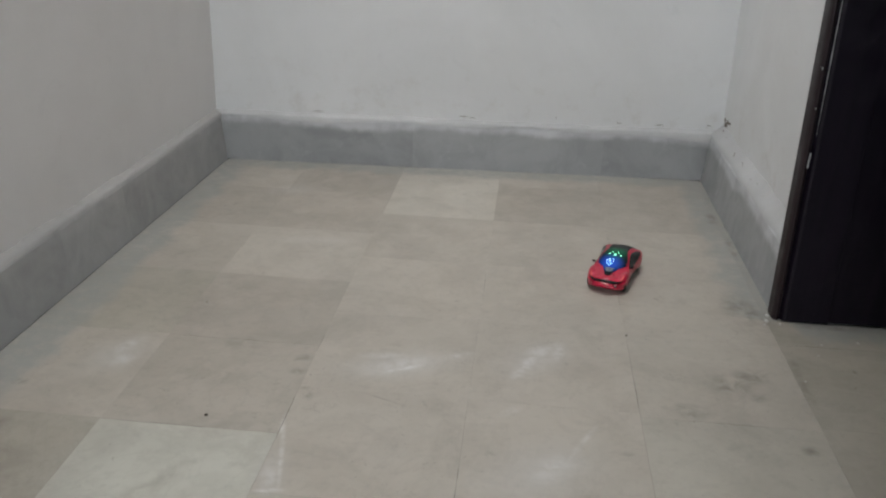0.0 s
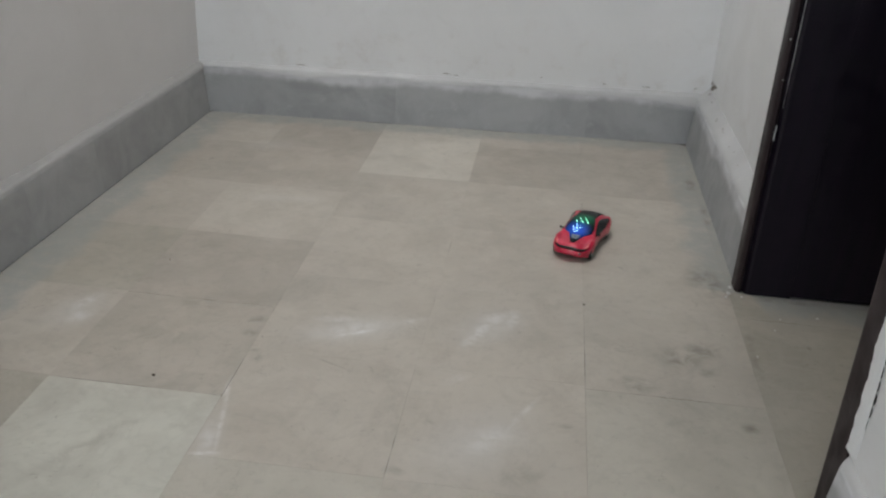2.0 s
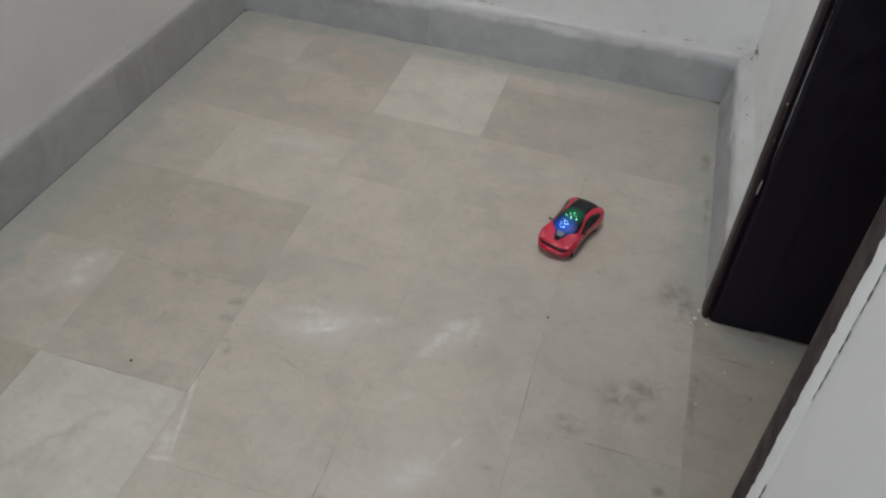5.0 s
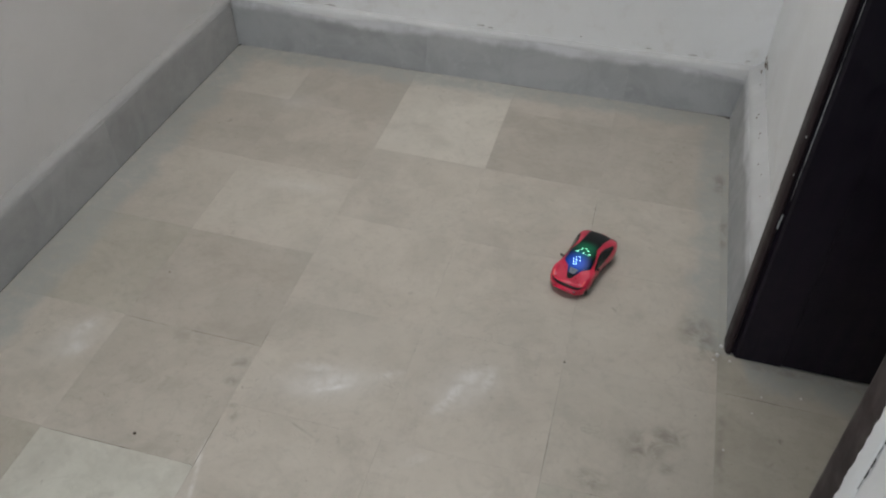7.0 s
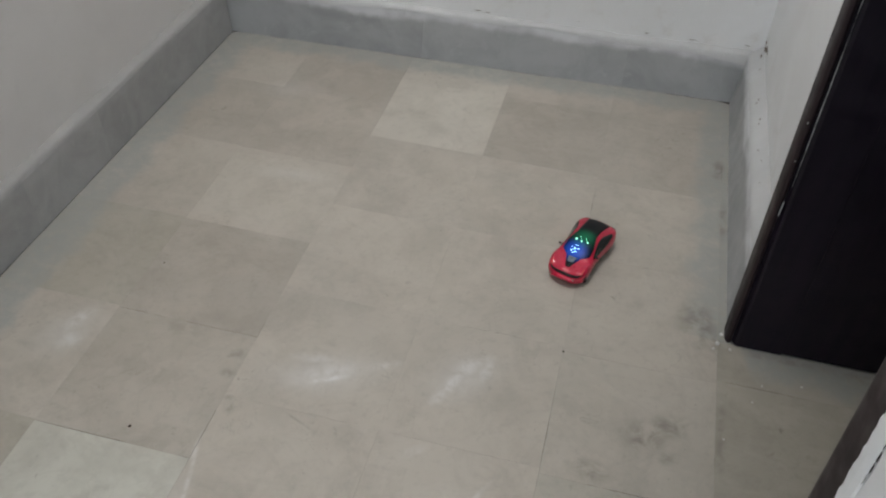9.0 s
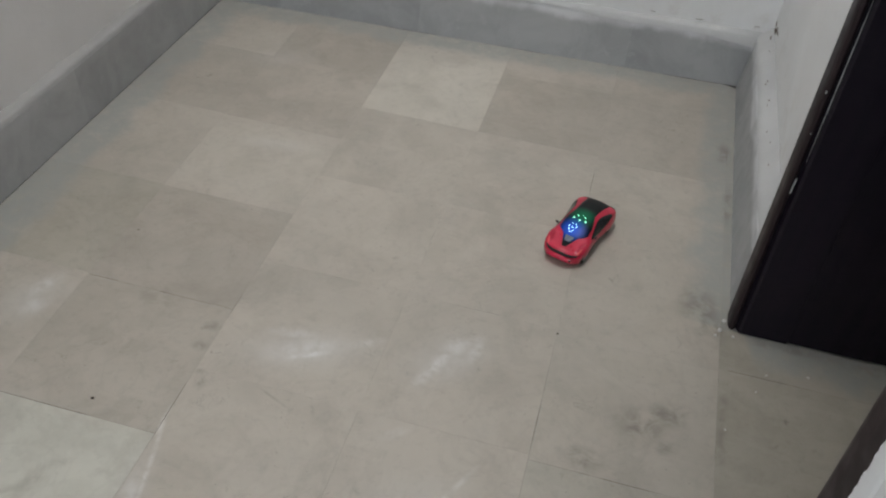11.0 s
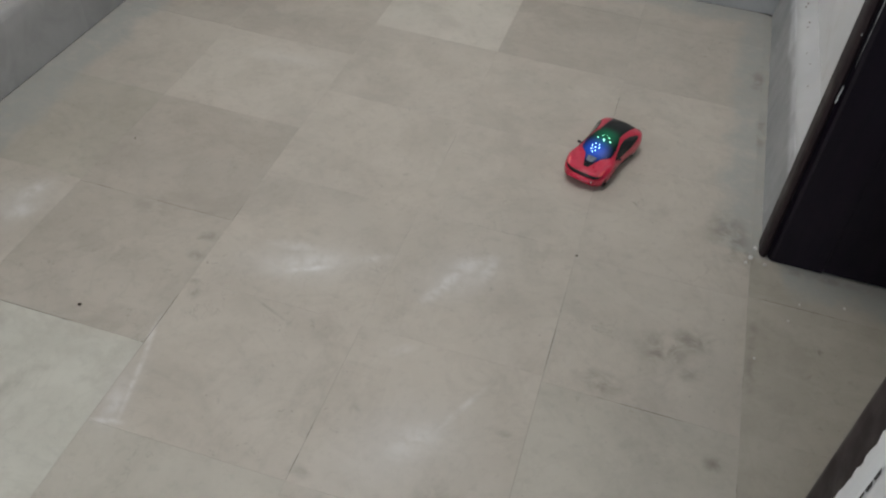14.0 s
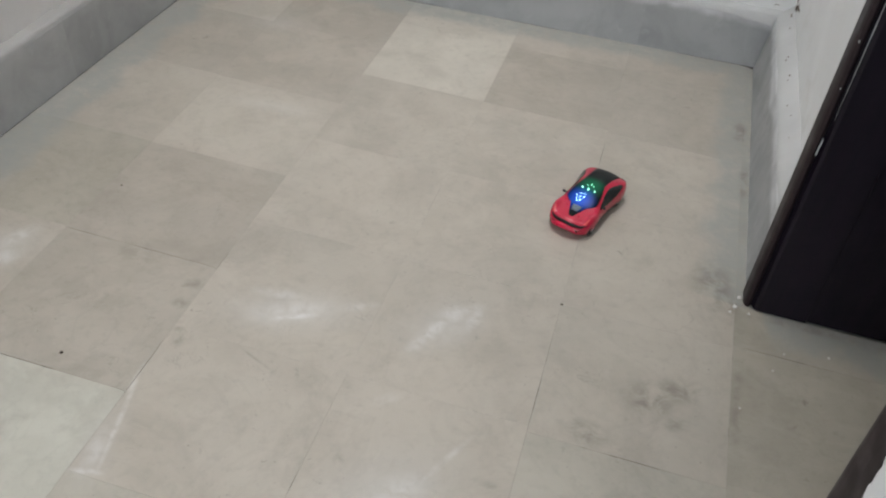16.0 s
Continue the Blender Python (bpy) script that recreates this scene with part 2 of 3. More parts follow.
def dark_wood(name, brown, deep, worn):
    mat, tree, b = material(name)
    n = Net(tree)
    where = tree.nodes.new("ShaderNodeNewGeometry").outputs["Position"]
    mp = n.node("ShaderNodeMapping", Vector=where)
    mp.inputs["Scale"].default_value = (38.0, 38.0, 2.2)
    grain = n.noise(mp.outputs[0], 1.0, 6.0, 0.65, 0.8)
    col = n.mix(n.ramp(grain, 0.3, 0.72), brown, deep)
    col = n.mix(n.math("MULTIPLY", n.ramp(n.noise(where, 14.0, 5.0, 0.7), 0.6, 0.8), 0.4), col, worn)
    n.put(b.inputs["Base Color"], col)
    n.put(b.inputs["Roughness"], n.ramp(n.noise(where, 20.0, 4.0), 0.3, 0.7, 0.40, 0.60))
    b.inputs["Specular IOR Level"].default_value = 0.3
    n.put(b.inputs["Normal"], n.bump(grain, 0.15, 0.002))
    return mat


def plain(name, colour, rough=0.4, metal=0.0, coat=0.0, wear=0.12, coat_rough=0.08):
    mat, tree, b = material(name, rough, metal)
    n = Net(tree)
    own = tree.nodes.new("ShaderNodeTexCoord").outputs["Object"]
    f = n.ramp(n.noise(own, 60.0, 5.0, 0.6), 0.35, 0.7)
    n.put(b.inputs["Base Color"], n.mix(f, colour, tuple(c * (1 - wear) for c in colour)))
    n.put(b.inputs["Roughness"], n.ramp(n.noise(own, 130.0, 3.0), 0.3, 0.7, rough * 0.8, min(1.0, rough * 1.25)))
    b.inputs["Coat Weight"].default_value = coat
    b.inputs["Coat Roughness"].default_value = coat_rough
    return mat


def glow(name, colour, strength):
    mat, tree, b = material(name, 0.3)
    b.inputs["Base Color"].default_value = (*colour, 1)
    b.inputs["Emission Color"].default_value = (*colour, 1)
    b.inputs["Emission Strength"].default_value = strength
    return mat


MARBLE = marble("beige_marble", (0.508, 0.472, 0.412), (0.455, 0.420, 0.363), 0.03)
MARBLE_BROWN = marble("brown_marble", (0.462, 0.425, 0.368), (0.408, 0.372, 0.319), 0.025)
MARBLE_PALE = marble("pale_marble", (0.515, 0.480, 0.420), (0.462, 0.430, 0.372), 0.01)
MARBLE_CREAM = marble("cream_marble", (0.580, 0.548, 0.482), (0.525, 0.495, 0.432), 0.01)
# olive stone, dark enough to carry the doorway's shade too
MARBLE_OLIVE_SHADED = marble("olive_shaded_marble", (0.440, 0.412, 0.350), (0.385, 0.358, 0.300), 0.03)
MARBLE_TAUPE = marble("taupe_marble", (0.462, 0.428, 0.372), (0.408, 0.375, 0.322), 0.02)
MARBLE_SAGE = marble("sage_marble", (0.503, 0.478, 0.416), (0.450, 0.426, 0.368), 0.01)
MARBLE_WHITE = marble("white_marble", (0.570, 0.565, 0.500), (0.505, 0.498, 0.438), 0.01)
GROUT, _t, _b = material("grout", 0.85)
_n = Net(_t)
_w = _t.nodes.new("ShaderNodeNewGeometry").outputs["Position"]
_n.put(_b.inputs["Base Color"], _n.mix(_n.ramp(_n.noise(_w, 7.0, 4.0, 0.65), 0.50, 0.62), (0.40, 0.37, 0.315), (0.105, 0.092, 0.075)))
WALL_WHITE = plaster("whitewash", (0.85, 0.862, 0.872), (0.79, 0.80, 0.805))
# lip whitewash, toned down where the ledge catches light from above
LIP = plaster("toned_down_whitewash", (0.63, 0.64, 0.645), (0.52, 0.53, 0.535), 0.8, 0.12)
# the lip tone darkened again for the left wall's shade
LIP_SHADED = plaster("shaded_lip_whitewash", (0.43, 0.425, 0.418), (0.39, 0.385, 0.38), 0.8, 0.05)
# same whitewash as the other walls, toned grey for shade on the left
WALL_SHADED = plaster("shaded_whitewash", (0.69, 0.672, 0.665), (0.64, 0.622, 0.615), 0.75, 0.06)
CEILING = plaster("ceiling_paint", (0.80, 0.79, 0.77), (0.75, 0.74, 0.72))
SKIRT = skirting_stone("grey_skirting_stone", (0.392, 0.402, 0.408), (0.316, 0.325, 0.330), (0.48, 0.487, 0.495), 1.0)
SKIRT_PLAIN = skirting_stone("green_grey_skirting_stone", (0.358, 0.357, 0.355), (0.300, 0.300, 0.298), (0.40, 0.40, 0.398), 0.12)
WOOD = dark_wood("dark_stained_wood", (0.010, 0.0052, 0.0135), (0.0045, 0.0026, 0.0080), (0.014, 0.008, 0.015))
# lighter brown copy of the frame wood, for wear and the light it catches
WOOD_BEAD = dark_wood("lit_worn_brown_wood", (0.032, 0.019, 0.022), (0.013, 0.0075, 0.010), (0.050, 0.033, 0.034))
BLACK_DIRT = plain("crack_dirt", (0.05, 0.047, 0.045), 0.9)
BROWN_DIRT = plain("chipped_plaster", (0.17, 0.135, 0.11), 0.9)


# ---------------------------------------------------------------- mesh helpers
def finish(name, bm, mat, smooth=False):
    bmesh.ops.recalc_face_normals(bm, faces=bm.faces)
    me = bpy.data.meshes.new(name)
    bm.to_mesh(me)
    bm.free()
    me.materials.append(mat)
    if smooth:
        for p in me.polygons:
            p.use_smooth = True
    return me


def part(name, bm, mat, parent=None, label="", smooth=False):
    ob = new(name, finish(name, bm, mat, smooth))
    ob.parent = parent
    return tagged(ob, label)


def prism(bm, poly, z0, z1):
    """An upright block over a plan polygon."""
    lo = [bm.verts.new((x, y, z0)) for x, y in poly]
    hi = [bm.verts.new((x, y, z1)) for x, y in poly]
    bm.faces.new(lo[::-1]), bm.faces.new(hi)
    for i in range(len(poly)):
        j = (i + 1) % len(poly)
        bm.faces.new((lo[i], lo[j], hi[j], hi[i]))
    return lo + hi


def block(bm, x0, x1, y0, y1, z0, z1):
    return prism(bm, [(x0, y0), (x1, y0), (x1, y1), (x0, y1)], z0, z1)


def soften(bm, width, segments=2):
    bmesh.ops.bevel(bm, geom=list(bm.edges), offset=width, segments=segments, affect="EDGES", profile=0.5)


def clip(poly, a, b, c):
    """The part of a plan polygon where a*x + b*y <= c."""
    out = []
    for i, p in enumerate(poly):
        q = poly[(i + 1) % len(poly)]
        dp, dq = a * p[0] + b * p[1] - c, a * q[0] + b * q[1] - c
        if dp <= 0:
            out.append(p)
        if dp * dq < 0:
            f = dp / (dp - dq)
            out.append((p[0] + f * (q[0] - p[0]), p[1] + f * (q[1] - p[1])))
    return out


# ---------------------------------------------------------------- the shell of the passage
SKEW = 0.043                       # the back wall runs a little askew to the tiles
FAR_Y, NEAR_Y = -0.945, -1.637     # the doorway in the right-hand wall
END = -4.9
LEFT = -0.040
RIGHT = 1.600
RIGHT_NEAR = 1.5455


def left(y, off=0.0):
    return LEFT + 0.013 * y + off


def back(x, off=0.0):
    return SKEW * x + off


def structure(name, bm, mat, label, category, parent=None):
    ob = part(name, bm, mat, parent)
    return tagged(ob, label, category, kind="structure")


bm = bmesh.new()
prism(bm, [(-0.2, back(-0.2, 0.026)), (1.95, back(1.95, 0.026)), (1.95, 0.35), (-0.2, 0.35)], -0.1, TOP)
wall_back = structure("wall_north", bm, WALL_WHITE, "whitewashed plaster wall with faint stains above the skirting", "wall")

bm = bmesh.new()
for y0, y1, z0, z1 in ((-2.75, back(LEFT, 0.026), -0.1, TOP), (-3.95, -2.75, -0.1, 1.15), (-3.95, -2.75, 2.35, TOP), (END, -3.95, -0.1, TOP)):
    prism(bm, [(LEFT - 0.26, y0), (left(y0), y0), (left(y1), y1), (LEFT - 0.26, y1)], z0, z1)
wall_left = structure("wall_west", bm, WALL_SHADED, "whitewashed plaster wall, toned grey for shade", "wall")

bm = bmesh.new()
block(bm, RIGHT, RIGHT + 0.115, FAR_Y + 0.045, back(RIGHT, 0.026), -0.1, TOP)
wall_far = structure("wall_east_far", bm, WALL_WHITE, "chipped whitewashed plaster wall beside the doorway", "wall")
bm = bmesh.new()
block(bm, RIGHT_NEAR, RIGHT + 0.115, END, NEAR_Y - 0.076, -0.1, TOP)
block(bm, RIGHT_NEAR, RIGHT + 0.115, NEAR_Y - 0.076, FAR_Y + 0.045, 2.12, TOP)
wall_near = structure("wall_east_near", bm, WALL_WHITE, "white plaster wall with a cracked patch along the door frame", "wall")
# end wall out of view; its doorway is assumed, to let daylight in
bm = bmesh.new()
for x0, x1, z0 in ((LEFT - 0.2, 0.30, -0.1), (0.30, 1.20, 2.1), (1.20, RIGHT + 0.2, -0.1)):
    block(bm, x0, x1, END - 0.2, END, z0, TOP)
structure("wall_south", bm, WALL_WHITE, "plain whitewashed plaster wall with an open doorway", "wall")
bm = bmesh.new()
W0, W1, S0, S1 = 0.55, 0.97, -1.45, -0.35    # the mouth of the added light well
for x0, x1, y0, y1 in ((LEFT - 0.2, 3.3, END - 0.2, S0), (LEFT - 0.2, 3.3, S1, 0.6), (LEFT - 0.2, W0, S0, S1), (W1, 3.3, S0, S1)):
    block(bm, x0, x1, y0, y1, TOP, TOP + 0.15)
# well walls, added to keep the fill off the floor's edges
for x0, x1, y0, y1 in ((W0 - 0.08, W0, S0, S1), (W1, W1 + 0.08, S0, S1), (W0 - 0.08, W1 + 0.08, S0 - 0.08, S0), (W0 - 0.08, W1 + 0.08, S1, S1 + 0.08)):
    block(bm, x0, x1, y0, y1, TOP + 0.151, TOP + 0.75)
structure("ceiling", bm, CEILING, "plain white painted ceiling with an added well for the overhead fill", "ceiling")

# the small room beyond the doorway: unseen walls, darkened to keep the doorway in shade
bm = bmesh.new()
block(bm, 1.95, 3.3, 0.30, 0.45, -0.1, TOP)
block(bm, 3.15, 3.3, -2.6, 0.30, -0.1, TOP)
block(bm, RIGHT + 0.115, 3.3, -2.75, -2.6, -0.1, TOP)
structure("wall_side_room", bm, plaster("doorway_shade_plaster", (0.22, 0.21, 0.19), (0.18, 0.17, 0.155)), "unseen side room walls, darkened to shade the doorway", "wall")

# window behind the walker
window = tagged(new("window_1"), "plain white painted window frame", "window", kind="structure")
bm = bmesh.new()
for z0, z1, y0, y1 in ((1.15, 1.20, -3.95, -2.75), (2.30, 2.35, -3.95, -2.75), (1.2, 2.3, -3.95, -3.90), (1.2, 2.3, -2.80, -2.75), (1.2, 2.3, -3.375, -3.325)):
    block(bm, LEFT - 0.22, LEFT - 0.17, y0, y1, z0, z1)
part("window_frame", bm, plain("white_paint", (0.75, 0.75, 0.73), 0.45), window)


# ---------------------------------------------------------------- skirtings
def skirting_run(parent, a, b, normal, cuts, high=0.150, thick=0.036, mat=None):
    """Slabs set along the wall foot from a to b; the face leans back a little and the top edge is rounded."""
    a, b, nrm = Vector((*a, 0)), Vector((*b, 0)), Vector((*normal, 0))
    way = (b - a).normalized()
    total = (b - a).length
    marks = [0.0, *cuts, total]
    prof = [(0.0, 0.0), (thick, 0.0), (thick - 0.014, high - 0.012), (thick - 0.017, high - 0.004), (thick - 0.023, high), (0.0, high + 0.003)]
    for s0, s1 in zip(marks, marks[1:]):
        bm = bmesh.new()
        steps = max(2, int((s1 - s0) / 0.03))
        rings = []
        for i in range(steps + 1):
            s = s0 + 0.0001 + (s1 - s0 - 0.0002) * i / steps
            p = a + way * s
            ring = []
            for k, (d, z) in enumerate(prof):
                w = 0.0 if k in (0, 1, 5) else (0.0022 if k == 2 else 0.0006) * noise.noise((p.x * 14, p.y * 14, k * 3.1))
                ring.append(bm.verts.new(p + nrm * (d + w * 0.6) + Vector((0, 0, z + (w if k > 1 else 0)))))
            rings.append(ring)
        for r, q in zip(rings, rings[1:]):
            for k in range(len(prof)):
                j = (k + 1) % len(prof)
                bm.faces.new((r[k], r[j], q[j], q[k]))
        bm.faces.new(rings[0][::-1]), bm.faces.new(rings[-1])
        part("skirting_slab", bm, mat or SKIRT, parent)


def plaster_lip(name, a, b, normal, high, thick, drop, parent, mat, rise=0.010):
    """Whitewash and filler run over the top of the skirting, with a ragged lower edge."""
    a, b, nrm = Vector((*a, 0)), Vector((*b, 0)), Vector((*normal, 0))
    way, total = (b - a).normalized(), (b - a).length
    steps = int(total / 0.008)
    bm = bmesh.new()
    rows = []
    for i in range(steps + 1):
        s = total * i / steps
        p = a + way * s
        low = max(-0.004, drop * (0.30 + 1.9 * noise.noise((s * 4.2, 3.7, drop * 50))) + 0.35 * drop * noise.noise((s * 23, 1.3, 0.2)))
        wave = 0.0030 * noise.noise((s * 9, 7.7, 2.2)) + 0.0018 * noise.noise((s * 42, 7.7, 2.2))
        grit = 0.0016 * noise.noise((s * 130, 2.7, 2.2))
        front = thick - 0.0160
        pts = [(-0.001, high + rise + 2 * wave), (front * 0.35, high + rise * 0.55 + wave + grit), (front * 0.72, high + rise * 0.25 + 0.5 * wave - grit), (front, high - 0.0010), (max(front, thick - 0.014 * (high - 0.0065 - low) / (high - 0.012)) + 0.0004, high - 0.0065 - low)]
        rows.append([bm.verts.new(p + nrm * d + Vector((0, 0, z))) for d, z in pts])
    for r, q in zip(rows, rows[1:]):
        for k in range(len(r) - 1):
            bm.faces.new((r[k], r[k + 1], q[k + 1], q[k]))
    return part(name, bm, mat, parent, "ragged whitewash lip", True)


board = tagged(new("baseboard"), "grey stone skirting slabs with ragged whitewash along the top", "skirting", kind="structure")
nb = Vector((SKEW, -1)).normalized()
skirting_run(board, (LEFT + 0.016, back(LEFT, 0.0272)), (RIGHT - 0.002, back(RIGHT, 0.0272)), (nb.x, nb.y), (0.635, 1.25), 0.150, 0.029)
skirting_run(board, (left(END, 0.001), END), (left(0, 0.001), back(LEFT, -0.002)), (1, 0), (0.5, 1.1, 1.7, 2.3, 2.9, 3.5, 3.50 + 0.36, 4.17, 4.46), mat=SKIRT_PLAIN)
skirting_run(board, (RIGHT - 0.001, back(RIGHT, -0.004)), (RIGHT - 0.001, FAR_Y + 0.046), (-1, 0), (0.52,), 0.152, 0.051)
skirting_run(board, (RIGHT_NEAR - 0.001, NEAR_Y - 0.078), (RIGHT_NEAR - 0.001, END), (-1, 0), (0.4, 0.9, 1.4, 1.9, 2.4), 0.152, 0.022)
plaster_lip("plaster_lip", (LEFT, back(LEFT, 0.026)), (RIGHT, back(RIGHT, 0.026)), (nb.x, nb.y), 0.150, 0.029, 0.0130, board, LIP)
plaster_lip("plaster_lip", (left(END), END), (left(0), back(LEFT, 0.03)), (1, 0), 0.150, 0.036, 0.003, board, LIP_SHADED)
plaster_lip("plaster_lip", (RIGHT, back(RIGHT, 0.03)), (RIGHT, FAR_Y + 0.046), (-1, 0), 0.152, 0.051, 0.012, board, LIP, 0.030)
plaster_lip("plaster_lip", (RIGHT_NEAR, NEAR_Y - 0.078), (RIGHT_NEAR, END), (-1, 0), 0.152, 0.022, 0.002, board, LIP)

# the open joint where skirting meets floor
bm = bmesh.new()
for a, c, off, gaps in (((left(0, 0.0372), 0.0), (left(-4.8, 0.0372), -4.8), (1, 0), -0.6), ((0.0, back(0.0, -0.0025)), (1.545, back(1.545, -0.0025)), (0, -1), 0.0), ((1.5485, 0.05), (1.5485, -0.88), (-1, 0), 0.15)):
    total = math.dist(a, c)
    for i in range(int(total / 0.012)):
        s0, s1 = i * 0.012 / total, (i + 1) * 0.012 / total
        k = noise.noise((s0 * total * 6, off[0] * 5.1, 2.0)) - gaps
        if k < 0:
            continue
        w = 0.0006 + 0.0022 * min(0.6, k)
        p, q = ((a[0] + (c[0] - a[0]) * s, a[1] + (c[1] - a[1]) * s) for s in (s0, s1))
        bm.faces.new([bm.verts.new((x, y, 0.0004)) for x, y in (p, q, (q[0] + off[0] * w, q[1] + off[1] * w), (p[0] + off[0] * w, p[1] + off[1] * w))])
for pts in (((1.500, 0.0620), (1.535, 0.0570), (1.546, 0.0500), (1.548, 0.0640)), ((1.470, 0.0606), (1.500, 0.0602), (1.500, 0.0620), (1.470, 0.0622)), ((-0.003, -0.002), (0.018, -0.0015), (0.006, -0.006), (-0.003, -0.020))):
    bm.faces.new([bm.verts.new((x, y, 0.0006)) for x, y in pts])
part("joint", bm, BLACK_DIRT, board, "dark open joint along the floor")

# ---------------------------------------------------------------- doorway
door = tagged(new("door_1"), "dark stained wooden door frame with its leaf standing open", "door", kind="structure")


def jamb(y_in, side, x_out, deep):
    """One upright of the frame; side is +1 where the wall lies towards +y. A rounded bead, a groove, then the flat of the frame."""
    flat = [(0.0148, deep), (0.0148, 0.007), (0.0165, 0.007), (0.018, 0.003), (0.021, -0.003), (0.026, -0.0055), (0.117, -0.0055), (0.117, deep)]
    bead = [(0.0, deep), (0.0, 0.014), (0.0008, 0.009), (0.0025, 0.004), (0.0050, 0.0012), (0.0080, 0.0), (0.0110, 0.0010), (0.0132, 0.004), (0.0144, 0.007), (0.0144, deep)]
    bm = bmesh.new()
    prism(bm, [(x_out + x, y_in + side * d) for x, d in flat], 0.002, 2.08)
    upright = part("jamb", bm, WOOD, door)
    bm = bmesh.new()
    prism(bm, [(x_out + x, y_in + side * d) for x, d in bead], 0.0015, 2.08)
    part("bead", bm, WOOD_BEAD, upright, "worn brown edge bead, toned lighter for the light on it")
    return upright


jamb(FAR_Y, 1, 1.543, 0.044)
jamb(NEAR_Y, -1, 1.543, 0.074)
bm = bmesh.new()
block(bm, 1.546, 1.662, NEAR_Y - 0.050, FAR_Y + 0.044, 2.081, 2.125)
soften(bm, 0.004)
part("head", bm, WOOD, door)
bm = bmesh.new()
block(bm, 1.6602, 2.33, FAR_Y - 0.0056, FAR_Y + 0.030, 0.006, 2.075)
leaf = part("leaf", bm, WOOD, door)

# old whitewash left along the frame's groove: a thin broken line with one large chip
bm = bmesh.new()
rows = []
for i in range(420):
    z = 0.42 + i * 0.0038
    thin = 0.5 + 0.5 * noise.noise((z * 9, 0.3, 0.8)) + 0.35 * noise.noise((z * 70, 1.3, 0.8))
    thin = max(0.02, min(1.0, thin)) * (0.35 + 0.65 * min(1.0, max(0.0, (z - 0.42) / 0.1)))
    f0, f1 = 0.5 - 0.20 * thin, 0.5 + 0.20 * thin
    rows.append([bm.verts.new((1.543 + 0.0165 + 0.0042 * f - 0.0004, FAR_Y + 0.0065 - 0.0098 * f - 0.0004, z)) for f in (f0, f1)])
for r, q in zip(rows, rows[1:]):
    bm.faces.new((r[0], r[1], q[1], q[0]))
for z, x0, w, h in ((0.352, 1.556, 0.0019, 0.019), (0.371, 1.557, 0.0016, 0.012), (0.555, 1.548, 0.0012, 0.004), (0.475, 1.550, 0.001, 0.003)):
    prism(bm, [(x0 - w, FAR_Y + 0.006), (x0 + w, FAR_Y + 0.006), (x0 + w * 0.6, FAR_Y - 0.0006), (x0 - w * 0.8, FAR_Y - 0.0008)], z, z + h)
part("paint_fleck", bm, LIP, door, "flaking whitewash left in the groove")

# ragged plaster drawn over the frame's edge, and the crack beside it
bm = bmesh.new()
rows = []
for i in range(460):
    z = 0.17 + i * 0.0042
    rag = 0.0026 * noise.noise((z * 117, 4.2, 0.9)) + 0.0042 * noise.noise((z * 75, 0.2, 0.4)) + 0.005 * noise.noise((z * 13, 5.2, 0.4))
    y0 = NEAR_Y - 0.0700 + rag
    y1 = NEAR_Y - 0.101 + 0.003 * noise.noise((z * 7, 2.2, 9.4)) + 0.0012 * noise.noise((z * 55, 2.2, 3.4))
    rows.append([bm.verts.new(p) for p in ((1.5436, y0 + 0.0002, z), (1.5400, y0 - 0.002, z), (1.5408 + 0.0010 * noise.noise((z * 25, 0, 0)), (y0 + y1) / 2, z), (1.5430, y1 + 0.004, z), (1.5453, y1, z))])
for r, q in zip(rows, rows[1:]):
    for k in range(4):
        bm.faces.new((r[k], r[k + 1], q[k + 1], q[k]))
part("plaster_patch", bm, WALL_WHITE, wall_near, "ragged plaster strip along the frame")
bm = bmesh.new()
for i in range(90):
    z = 0.2 + i * 0.02
    if noise.noise((z * 5.0, 1.7, 0.1)) < -0.28:
        continue
    y1 = NEAR_Y - 0.1005 + 0.003 * noise.noise((z * 7, 2.2, 9.4))
    w = 0.0012 + 0.0085 * max(0.0, noise.noise((z * 21, 3.3, 1.0)))
    y2 = NEAR_Y - 0.1005 + 0.003 * noise.noise(((z + 0.02) * 7, 2.2, 9.4))
    bm.faces.new([bm.verts.new(p) for p in ((1.5444, y1 + 0.0006, z), (1.5444, y1 - w, z + 0.004), (1.5444, y2 - w, z + 0.016), (1.5444, y2 + 0.0006, z + 0.02))])
part("crack", bm, BLACK_DIRT, wall_near, "dark crack in the plaster")

# knocks in the plaster by the corner: place along the wall, height, size
KNOCKS = ((0.062, 0.186, 0.011), (0.048, 0.192, 0.010), (0.026, 0.204, 0.010), (0.072, 0.202, 0.007), (0.000, 0.208, 0.006), (0.040, 0.176, 0.009), (-0.03, 0.170, 0.003), (-0.19, 0.166, 0.0030), (-0.205, 0.163, 0.003), (-0.29, 0.167, 0.0030), (-0.31, 0.165, 0.002), (-0.43, 0.163, 0.002), (-0.48, 0.167, 0.002), (-0.57, 0.164, 0.0018))
bm = bmesh.new()
rng = random.Random(3)
for y, z, r in KNOCKS:
    pts = []
    for k in range(9):
        a, d = math.tau * k / 9, 1.5 * r * rng.uniform(0.45, 1.0)
        h = z + d * math.sin(a) * (0.7 if z > 0.18 else 0.4)
        pts.append(bm.verts.new((RIGHT - 0.0006 if z > 0.18 else 1.5735 + (h - 0.1595) * 1.45, y + d * math.cos(a) * 1.4, h + (0.0 if z > 0.18 else 0.0012))))
    bm.faces.new(pts)
knocks = part("knock", bm, BROWN_DIRT, wall_far, "brown knocks where the whitewash has chipped")
